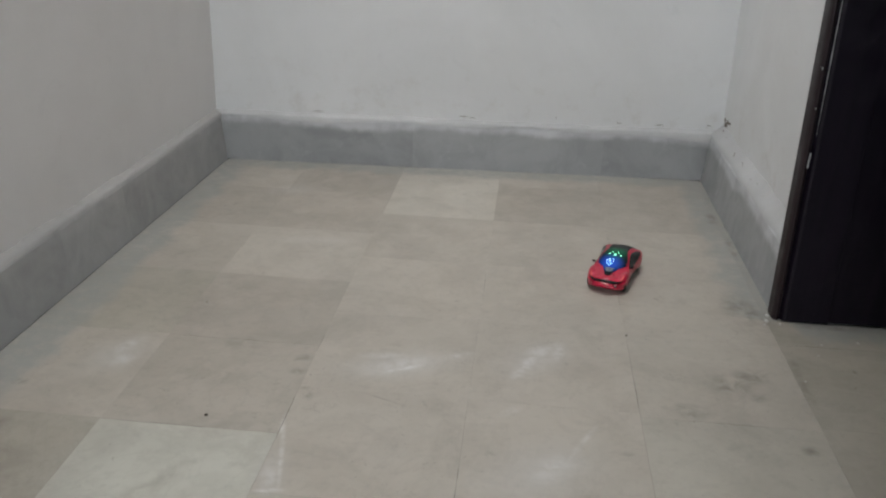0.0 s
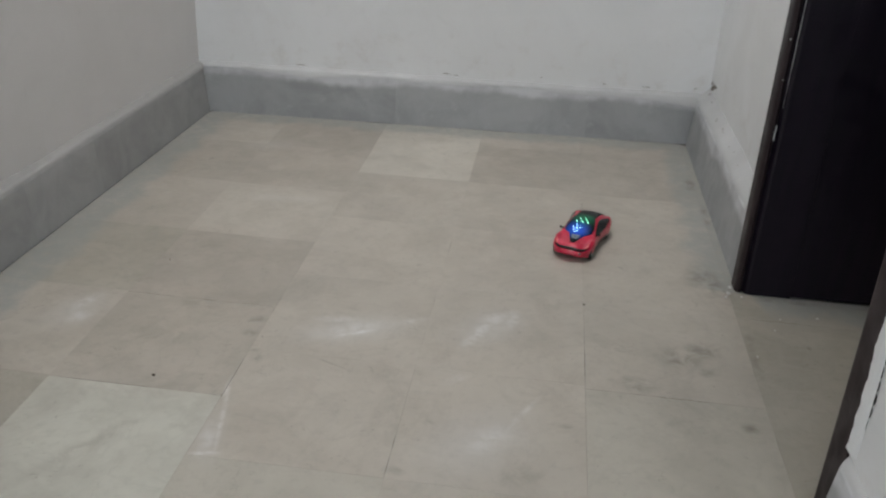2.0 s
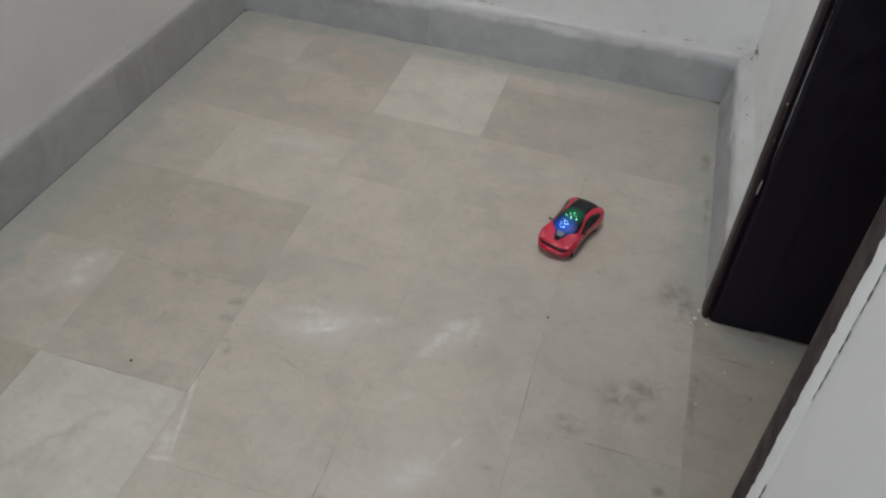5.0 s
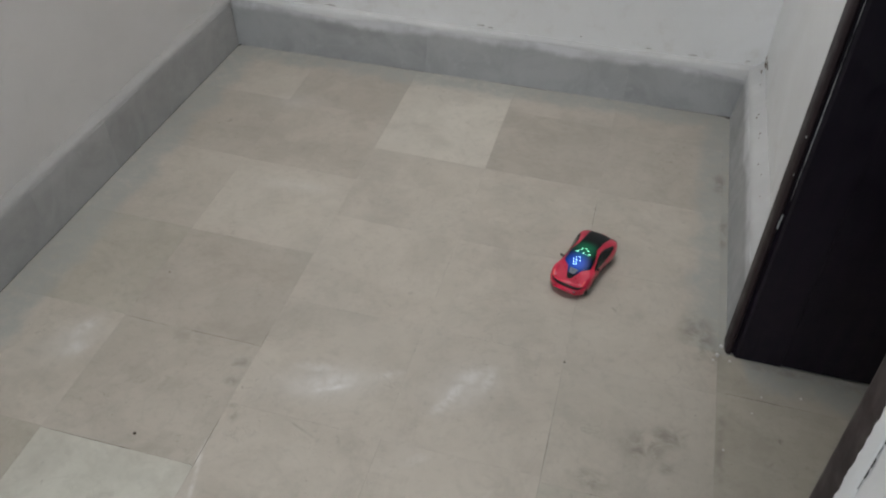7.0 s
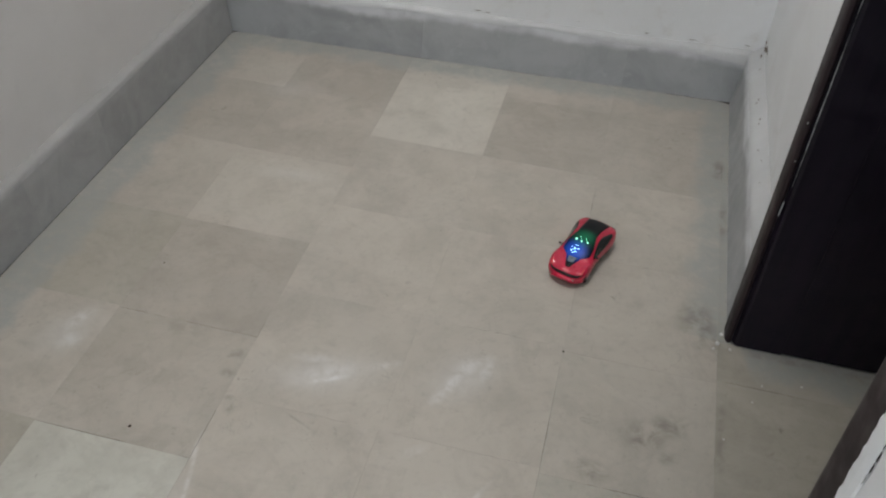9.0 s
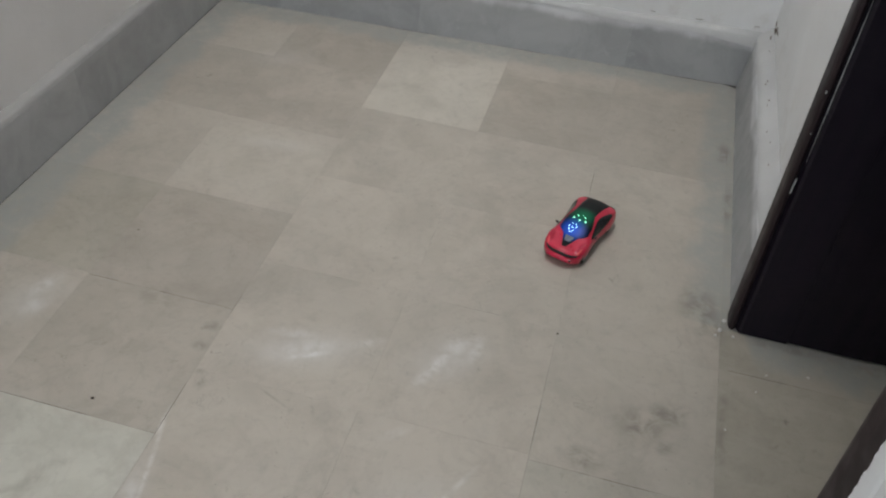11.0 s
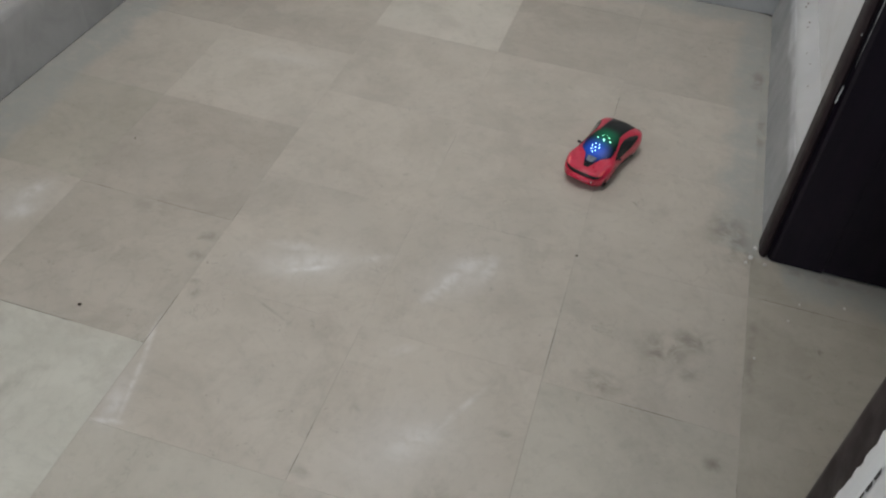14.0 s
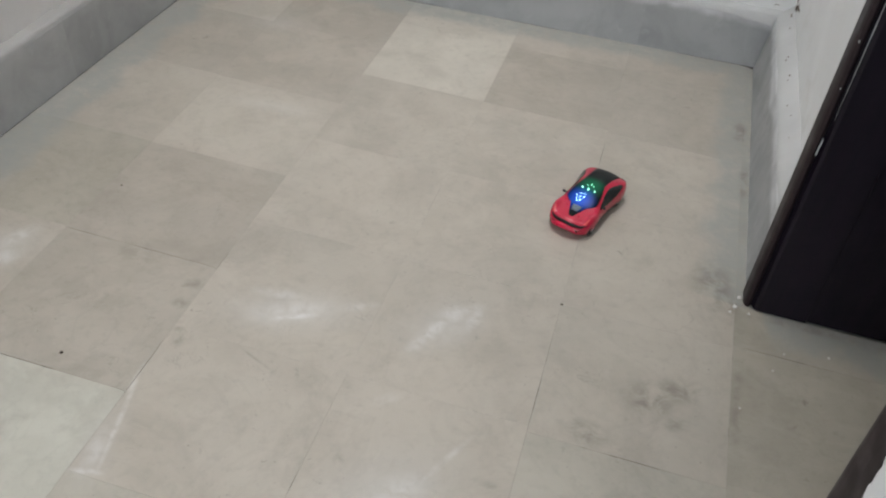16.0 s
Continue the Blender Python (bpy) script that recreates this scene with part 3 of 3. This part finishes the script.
bm = bmesh.new()
for x, z, wide in ((0.30, 0.168, 0.035), (0.77, 0.171, 0.030), (0.80, 0.168, 0.020), (1.40, 0.171, 0.030), (1.27, 0.172, 0.018), (1.555, 0.176, 0.016), (1.07, 0.180, 0.004)):
    y = back(x, 0.026)
    n = 7
    lo = [bm.verts.new((x + wide * (k / (n - 1) - 0.5), y - 0.0055 + SKEW * wide * (k / (n - 1) - 0.5), z + 0.0015 * noise.noise((x * 31 + k, 0, 0)))) for k in range(n)]
    hi = [bm.verts.new((v.co.x, v.co.y + 0.0008, v.co.z + 0.0002 + 0.0016 * math.sin(math.pi * k / (n - 1)))) for k, v in enumerate(lo)]
    for k in range(n - 1):
        bm.faces.new((lo[k], lo[k + 1], hi[k + 1], hi[k]))
part("crack", bm, BROWN_DIRT, wall_back, "hairline cracks above the skirting")

# ---------------------------------------------------------------- floor
floor = tagged(new("floor"), "worn beige marble floor tiles laid in staggered columns", "floor", kind="structure")
bm = bmesh.new()
block(bm, LEFT - 0.2, 3.3, END - 0.2, 0.45, -0.10, -0.00035)
part("bed", bm, GROUT, floor, "dark grout bed")

# ---------------------------------------------------------------- toy car
RED = plain("red_plastic", (0.62, 0.0035, 0.050), 0.34, 0.0, 0.5, 0.12, 0.2)
SMOKE = plain("smoked_plastic", (0.008, 0.009, 0.010), 0.14, 0.0, 0.15)
BLACK = plain("black_plastic", (0.012, 0.012, 0.013), 0.5)
RUBBER = plain("tyre_rubber", (0.015, 0.015, 0.015), 0.75)
SILVER = plain("silver_plastic", (0.62, 0.62, 0.64), 0.28, 0.8)
LED_GREEN = glow("green_led", (0.30, 1.0, 0.60), 7.0)
LED_BLUE = glow("blue_led", (0.30, 0.62, 1.0), 8.0)


def painted_glow_smoke(name, glows):
    """Smoked plastic with its inner glow painted as emission, fading out from each centre: colour, place, reach,
    strength.
    """
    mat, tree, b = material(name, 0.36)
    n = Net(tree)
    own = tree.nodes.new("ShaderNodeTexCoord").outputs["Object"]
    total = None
    for colour, centre, reach, strength in glows:
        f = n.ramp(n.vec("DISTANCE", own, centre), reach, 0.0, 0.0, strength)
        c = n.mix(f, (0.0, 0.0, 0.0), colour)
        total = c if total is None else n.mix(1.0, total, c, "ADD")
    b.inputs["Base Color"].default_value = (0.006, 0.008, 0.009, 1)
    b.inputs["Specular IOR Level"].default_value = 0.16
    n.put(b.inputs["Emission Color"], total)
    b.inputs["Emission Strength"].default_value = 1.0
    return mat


# blue and green glow of the lights, painted into the canopy's emission
CANOPY = painted_glow_smoke("glow_painted_plastic", (((0.002, 0.085, 0.62), (-0.033, 0.003, 0.045), 0.035, 0.85), ((0.003, 0.17, 0.075), (0.002, 0.0, 0.057), 0.034, 0.60)))
CAR_LONG = 0.198
# along the car: share of the length, roof height, half the roof's width, shoulder height, half width
STATIONS = ((0.00, 0.0165, 0.016, 0.0160, 0.027), (0.012, 0.0205, 0.022, 0.0200, 0.034), (0.040, 0.0222, 0.025, 0.0218, 0.0390), (0.052, 0.0280, 0.025, 0.0268, 0.0400), (0.09, 0.0312, 0.026, 0.0318, 0.0420), (0.18, 0.0350, 0.027, 0.0365, 0.0440),
            (0.28, 0.0400, 0.0265, 0.0365, 0.0435), (0.38, 0.0490, 0.0260, 0.0360, 0.0415), (0.48, 0.0550, 0.0255, 0.0370, 0.0410), (0.58, 0.0572, 0.0250, 0.0385, 0.0415),
            (0.70, 0.0550, 0.0255, 0.0405, 0.0440), (0.80, 0.0510, 0.0265, 0.0425, 0.0455), (0.90, 0.0450, 0.0275, 0.0410, 0.0440), (0.97, 0.0390, 0.0270, 0.0370, 0.0400), (1.00, 0.0330, 0.0230, 0.0310, 0.0350))


def spline(p0, p1, p2, p3, f):
    return 0.5 * (2 * p1 + (p2 - p0) * f + (2 * p0 - 5 * p1 + 4 * p2 - p3) * f * f + (3 * p1 - p0 - 3 * p2 + p3) * f ** 3)


def shell(u, v):
    """A point of the bodywork: u from nose to tail, v from the right sill (-4) over the roof (0) to the left sill (4)."""
    us = [s[0] for s in STATIONS]
    i = max(0, min(len(us) - 2, sum(1 for a in us[1:] if a < u)))
    f = (u - us[i]) / (us[i + 1] - us[i])
    rows = [np.array(STATIONS[max(0, min(len(us) - 1, i + k))][1:]) for k in (-1, 0, 1, 2)]
    zt, rw, zs, w = spline(*rows, f)
    low = 0.0085 + 0.004 * max(0.0, 1 - u / 0.05) + 0.005 * max(0.0, (u - 0.93) / 0.07)
    pts = [(0.0, zt + 0.0022), (rw, zt), (w * 0.93, zs), (w, 0.0235), (w * 0.93, low)]
    pts = [(-pts[1][0], pts[1][1])] + pts + [(w * 0.78, low - 0.004)]
    a = min(abs(v), 3.9999)
    k, f = int(a), a - int(a)
    y, z = (spline(pts[k][c], pts[k + 1][c], pts[k + 2][c], pts[k + 3][c] if k + 3 < len(pts) else pts[-1][c], f) for c in (0, 1))
    bow = 0.020 * (abs(y) / 0.044) ** 2 * max(0.0, 1 - u / 0.3) - 0.008 * (abs(y) / 0.044) ** 2 * max(0.0, (u - 0.8) / 0.2)
    wing = math.exp(-((abs(v) - 1.55) / 0.32) ** 2) * math.exp(-((u - 0.15) / 0.075) ** 2)
    return Vector(((u - 0.5) * CAR_LONG + bow, math.copysign(y, v), z + 0.0034 * wing))


def on_body(u, v, lift):
    """A point a little off the bodywork."""
    du, dv = shell(min(1, u + 0.01), v) - shell(max(0, u - 0.01), v), shell(u, v + 0.05) - shell(u, v - 0.05)
    nrm = du.cross(dv).normalized()
    if nrm.z < 0 and abs(v) < 2.5 or nrm.y * v < 0 and abs(v) >= 2.5:
        nrm = -nrm
    return shell(u, v) + nrm * lift


def sheet(rows, thick):
    bm = bmesh.new()
    rows = [[bm.verts.new(p) for p in row] for row in rows]
    for r, q in zip(rows, rows[1:]):
        for j in range(len(r) - 1):
            bm.faces.new((r[j], r[j + 1], q[j + 1], q[j]))
    bmesh.ops.recalc_face_normals(bm, faces=bm.faces)
    bmesh.ops.solidify(bm, geom=list(bm.faces), thickness=thick)
    return bm


def patch(us, span, lift, thick):
    """A sheet that follows the bodywork at a small lift: span(u) gives the v from and to."""
    return sheet([[on_body(u, v, lift) for v in steps(*span(u), 12)] for u in us], thick)


def steps(a, b, n):
    return [a + (b - a) * i / n for i in range(n + 1)]


def toy_car(m):
    car = tagged(new("toy_car"), "red plastic toy sports car with smoked windows and glowing lights", "toy car")
    bm = bmesh.new()
    rows = [[bm.verts.new(shell(u, v)) for v in steps(-3.999, 3.999, 48)] for u in steps(0.0, 1.0, 50)]
    for r, q in zip(rows, rows[1:]):
        for j in range(48):
            bm.faces.new((r[j], r[j + 1], q[j + 1], q[j]))
        bm.faces.new((r[0], q[0], q[48], r[48]))
    bm.faces.new(rows[0]), bm.faces.new(rows[-1][::-1])
    part("body", bm, RED, car, "glossy red bodywork", True)

    def glass(u):
        if u < 0.27:
            half = 0.15 + 0.42 * max(0.0, u - 0.12) / 0.15
        elif u < 0.33:
            half = 0.57 + 0.65 * (u - 0.27) / 0.06
        else:
            half = 1.22 - 0.40 * min(1, max(0.0, (u - 0.42) / 0.15))
        return -half, half
    part("canopy", patch(steps(0.12, 0.94, 54), glass, 0.0009, 0.0007), CANOPY, car, "smoked windscreen and roof strip with painted blue and green glow", True)
    part("bonnet_vent", patch(steps(0.185, 0.255, 6), lambda u: (-0.20 - 1.9 * (u - 0.185), 0.20 + 1.9 * (u - 0.185)), 0.0019, 0.0003), plain("grey_vent", (0.17, 0.20, 0.23), 0.3), car, "grey vent at the foot of the windscreen", True)
    for side in (-1, 1):
        def pane(u):
            f = (u - 0.36) / 0.44
            return side * (1.86 - 0.66 * math.sin(math.pi * min(1, f * 0.9 + 0.02)) ** 0.7), side * (1.90 + 0.32 * math.sin(math.pi * min(1.0, f)))
        part("side_window", patch(steps(0.36, 0.80, 22), pane, 0.0008, 0.0006), SMOKE, car, "teardrop smoked side window", True)
        part("sill", patch(steps(0.27, 0.72, 16), lambda u: (side * 3.35, side * 3.98), 0.0007, 0.0005), BLACK, car, "black side sill", True)
        part("tail_lamp", patch(steps(0.975, 0.992, 4), lambda u: (side * 0.9, side * 1.9), 0.0008, 0.0005), BLACK, car, "", True)
        part("headlamp", patch(steps(0.055, 0.125, 6), lambda u: (side * (1.25 + 2.0 * (u - 0.055)), side * (1.75 - 1.5 * (u - 0.055))), 0.0006, 0.0005), plain("lamp_red", (0.85, 0.10, 0.12), 0.15, 0.0, 0.5), car, "moulded headlamp blister", True)
        bm = bmesh.new()
        bmesh.ops.create_uvsphere(bm, u_segments=12, v_segments=8, radius=1.0, matrix=Matrix.Translation((-0.022, side * 0.0428, 0.0405)) @ Matrix.Diagonal((0.0022, 0.0034, 0.0026, 1)))
        bmesh.ops.create_cone(bm, cap_ends=True, segments=8, radius1=0.0011, radius2=0.0011, depth=0.007, matrix=Matrix.Translation((-0.021, side * 0.0400, 0.0388)) @ pose(0, 0, 0, 65 * side))
        part("mirror", bm, BLACK, car, "", True)
    part("grille", sheet([[on_body(0.040 + 0.045 * (abs(v) / 2.4) ** 4 + w * max(0.15, 1 - (v / 2.4) ** 2), v, 0.0007) for w in (0.0, 0.006, 0.012)] for v in steps(-2.4, 2.4, 32)], 0.0005), BLACK, car, "black slit between bonnet and bumper", True)
    # the floor pan and the wheels
    bm = bmesh.new()
    block(bm, -0.068, 0.076, -0.030, 0.030, 0.006, 0.012)
    soften(bm, 0.002)
    part("chassis", bm, BLACK, car)
    for x in (-0.056, 0.058):
        for side in (-1, 1):
            wheel = part("wheel", ring_mesh(0.0155, 0.0050), RUBBER, car, "", True)
            wheel.matrix_local = pose(x, side * 0.0372, 0.0157, -90 * side)
            part("rim", rim_mesh(), SILVER, wheel, "five-spoke silver rim")
            bm = bmesh.new()
            bmesh.ops.create_cone(bm, cap_ends=True, segments=28, radius1=0.0182, radius2=0.0182, depth=0.010, matrix=pose(x, side * 0.0352, 0.0162, 90))
            part("wheel_arch", bm, BLACK, car)
    # lights behind the smoked plastic
    for u, v, r in ((0.450, -0.46, 0.0011), (0.446, 0.0, 0.0012), (0.450, 0.46, 0.0011), (0.490, -0.26, 0.0007), (0.490, 0.26, 0.0007), (0.515, 0.0, 0.0006)):
        led(car, shell(u, v), LED_GREEN, "glowing green light", r)
    for u, v, r in ((0.352, -0.08, 0.0010), (0.345, 0.20, 0.0011), (0.350, 0.46, 0.0009), (0.312, 0.08, 0.0010), (0.318, 0.36, 0.0010), (0.385, 0.06, 0.0007), (0.380, 0.28, 0.0008), (0.295, 0.22, 0.0008)):
        led(car, shell(u, v), LED_BLUE, "glowing blue light", r)
    car.matrix_world = m
    return car


def led(car, p, mat, label, r):
    bm = bmesh.new()
    bmesh.ops.create_uvsphere(bm, u_segments=8, v_segments=6, radius=r, matrix=Matrix.Translation(p + Vector((0, 0, 0.0021))))
    part("led_lamp", bm, mat, car, label, True)


def ring_mesh(radius, half):
    """A tyre about the z axis."""
    bm = bmesh.new()
    prof = [(0.62, -1.0), (0.86, -1.0), (0.97, -0.7), (1.0, -0.3), (1.0, 0.3), (0.97, 0.7), (0.86, 1.0), (0.62, 1.0)]
    rows = [[bm.verts.new((radius * r * math.cos(a), radius * r * math.sin(a), half * h)) for r, h in prof] for a in [math.tau * i / 28 for i in range(28)]]
    for i in range(28):
        r, q = rows[i], rows[(i + 1) % 28]
        for k in range(8):
            j = (k + 1) % 8
            bm.faces.new((r[k], r[j], q[j], q[k]))
    return bm


def rim_mesh():
    bm = bmesh.new()
    n = 40
    rows = [[bm.verts.new((r * math.cos(math.tau * i / n), r * math.sin(math.tau * i / n), h)) for r, h in ((0.0084, 0.0016), (0.0084, 0.0046), (0.0102, 0.0051), (0.0102, 0.0016))] for i in range(n)]
    for i in range(n):
        for k in range(4):
            j = (k + 1) % 4
            bm.faces.new((rows[i][k], rows[i][j], rows[(i + 1) % n][j], rows[(i + 1) % n][k]))
    for i in range(5):
        vs = block(bm, 0.0, 0.0092, -0.0016, 0.0016, 0.0015, 0.0042)
        bmesh.ops.transform(bm, matrix=Matrix.Rotation(math.tau * i / 5, 4, "Z"), verts=vs)
    bmesh.ops.create_cone(bm, cap_ends=True, segments=16, radius1=0.003, radius2=0.0024, depth=0.0024, matrix=Matrix.Translation((0, 0, 0.0040)))
    return bm


# nose is towards local -x
toy_car(pose(1.209, -0.768, 0.0003, 0, 0, 72) @ Matrix.Scale(1.10, 4))

# ---------------------------------------------------------------- crumbs on the floor
GRIT = plain("dark_grit", (0.05, 0.035, 0.025), 0.8)
LIME = plain("lime_crumb", (0.72, 0.72, 0.70), 0.8)


def crumb(x, y, r, mat, label):
    bm = bmesh.new()
    bmesh.ops.create_icosphere(bm, subdivisions=2, radius=r)
    for v in bm.verts:
        v.co *= 1 + 0.5 * noise.noise(v.co * 400 + Vector((x * 9, y * 9, 0)))
        v.co.z *= 0.55
    low = min(v.co.z for v in bm.verts)
    ob = part("crumb", bm, mat)
    ob.matrix_world = pose(x, y, -low, 0, 0, x * 900)
    return tagged(ob, label, "crumb", "crumbs on the floor")


for x, y, r in ((0.451, -1.493, 0.0031), (1.213, -1.072, 0.0024), (0.30, -1.06, 0.0016)):
    crumb(x, y, r, GRIT, "tiny dark grain of dirt on the marble floor")
for x, y, r in ((1.528, -0.955, 0.0045), (1.536, -0.925, 0.004), (1.520, -0.972, 0.003), (1.70, -1.03, 0.0025), (1.60, -1.10, 0.002), (1.545, -1.21, 0.002), (1.555, -0.965, 0.003), (1.62, -1.05, 0.0018)):
    crumb(x, y, r, LIME, "tiny white crumb of plaster beside the door frame")

# ---------------------------------------------------------------- floor tiles, column by column
COLUMNS = ((-0.34, -0.034, -1.21), (-0.034, 0.2745, -1.21), (0.2745, 0.588, -1.213), (0.588, 0.9015, -1.372), (0.9015, 1.212, -1.372), (1.212, 1.529, -1.069), (1.529, 1.845, -1.060), (1.845, 2.16, -1.21), (2.16, 2.47, -1.06), (2.47, 2.78, -1.21), (2.78, 3.15, -1.06))
ROW = 0.3145
# stones that differ from the common beige: column, row counted from the column's mark towards the back wall
SPECIAL = {(3, 3): MARBLE_CREAM, (3, 4): MARBLE_CREAM, (2, -2): MARBLE_WHITE, (2, 1): MARBLE_PALE, (1, -1): MARBLE,
           (2, 2): MARBLE_BROWN, (2, 3): MARBLE_BROWN, (2, 0): MARBLE_BROWN, (2, -1): MARBLE_TAUPE, (4, 3): MARBLE_BROWN, (5, 2): MARBLE_BROWN, (5, -1): MARBLE_PALE,
           (5, 3): MARBLE_BROWN, (1, 0): MARBLE_OLIVE_SHADED, (1, 2): MARBLE_BROWN, (3, -3): MARBLE_SAGE, (3, -2): MARBLE_SAGE, (5, -2): MARBLE_SAGE, (2, -3): MARBLE_TAUPE, (4, -3): MARBLE_PALE}


# joints that have opened: column, row, side
OPEN = {(5, -1, "l"), (5, -2, "l"), (4, -1, "r"), (4, 0, "r"), (5, -2, "t"), (5, -1, "b"), (2, -2, "t"), (2, -1, "b"), (2, -1, "t"), (2, 0, "b"), (3, -2, "t"), (3, -1, "b"), (3, -1, "r"), (4, -1, "l"), (4, -2, "l"), (6, -1, "t"), (6, 0, "b"), (6, -1, "l"), (5, 1, "l"), (3, 3, "b"), (2, -3, "t"), (1, -2, "t"), (2, 0, "r")}


def tile(poly, mat, rough):
    """One slab; its sawn edges wander by a fraction of a millimetre."""
    cx, cy = sum(p[0] for p in poly) / len(poly), sum(p[1] for p in poly) / len(poly)
    line = []
    for i, p in enumerate(poly):
        q = poly[(i + 1) % len(poly)]
        line.append(p)
        if math.dist(p, q) > 0.1:
            for f in (0.34, 0.67):
                x, y = p[0] + f * (q[0] - p[0]), p[1] + f * (q[1] - p[1])
                d = Vector((cx - x, cy - y)).normalized() * rough * rng.random()
                line.append((x + d.x, y + d.y))
    bm = bmesh.new()
    low = [bm.verts.new((x - cx, y - cy, -0.003)) for x, y in line]
    rim = [bm.verts.new((x - cx, y - cy, -0.0002)) for x, y in line]
    top = []
    for x, y in line:
        d = Vector((cx - x, cy - y)).normalized() * 0.00012
        top.append(bm.verts.new((x - cx + d.x, y - cy + d.y, 0.0)))
    for a, b in ((low, rim), (rim, top)):
        for i in range(len(line)):
            j = (i + 1) % len(line)
            bm.faces.new((a[i], a[j], b[j], b[i]))
    bm.faces.new(top)
    ob = part("tile", bm, mat, floor)
    ob.location = (cx, cy, 0)


rng = random.Random(11)
for c, (x0, x1, mark) in enumerate(COLUMNS):
    for r in range(-13, 6):
        y0, y1 = mark + r * ROW, mark + (r + 1) * ROW
        l, rt, bt, tp = (0.0009 if (c, r, s) == (2, -3, "t") else 0.00038 if (c, r, s) in OPEN else rng.choice((0.00002, 0.00004, 0.00008)) for s in "lrbt")
        poly = [(x0 + l, y0 + bt), (x1 - rt, y0 + bt), (x1 - rt, y1 - tp), (x0 + l, y1 - tp)]
        poly = clip(poly, -SKEW, 1.0, 0.034)                    # back wall
        poly = clip(poly, -1.0, 0.013, -LEFT)                     # left wall
        poly = clip(poly, 0.0, -1.0, -END)
        if c > 5:                                               # the strip in and beyond the doorway
            poly = clip(clip(poly, 0.0, 1.0, 0.29), 0.0, -1.0, 2.6)
        if c == 5:
            poly = clip(poly, 1.0, 0.0, 1.5585)
        if len(poly) > 2 and abs(sum(p[0] * q[1] - q[0] * p[1] for p, q in zip(poly, poly[1:] + poly[:1]))) > 0.0004:
            # doorway columns take the darker olive stone to paint in their shade
            tile(poly, SPECIAL.get((c, r), MARBLE_OLIVE_SHADED if c in (6, 7) or c == 1 and r < 0 else MARBLE), 0.0007 if any((c, r, k) in OPEN for k in "lrbt") else 0.0003)
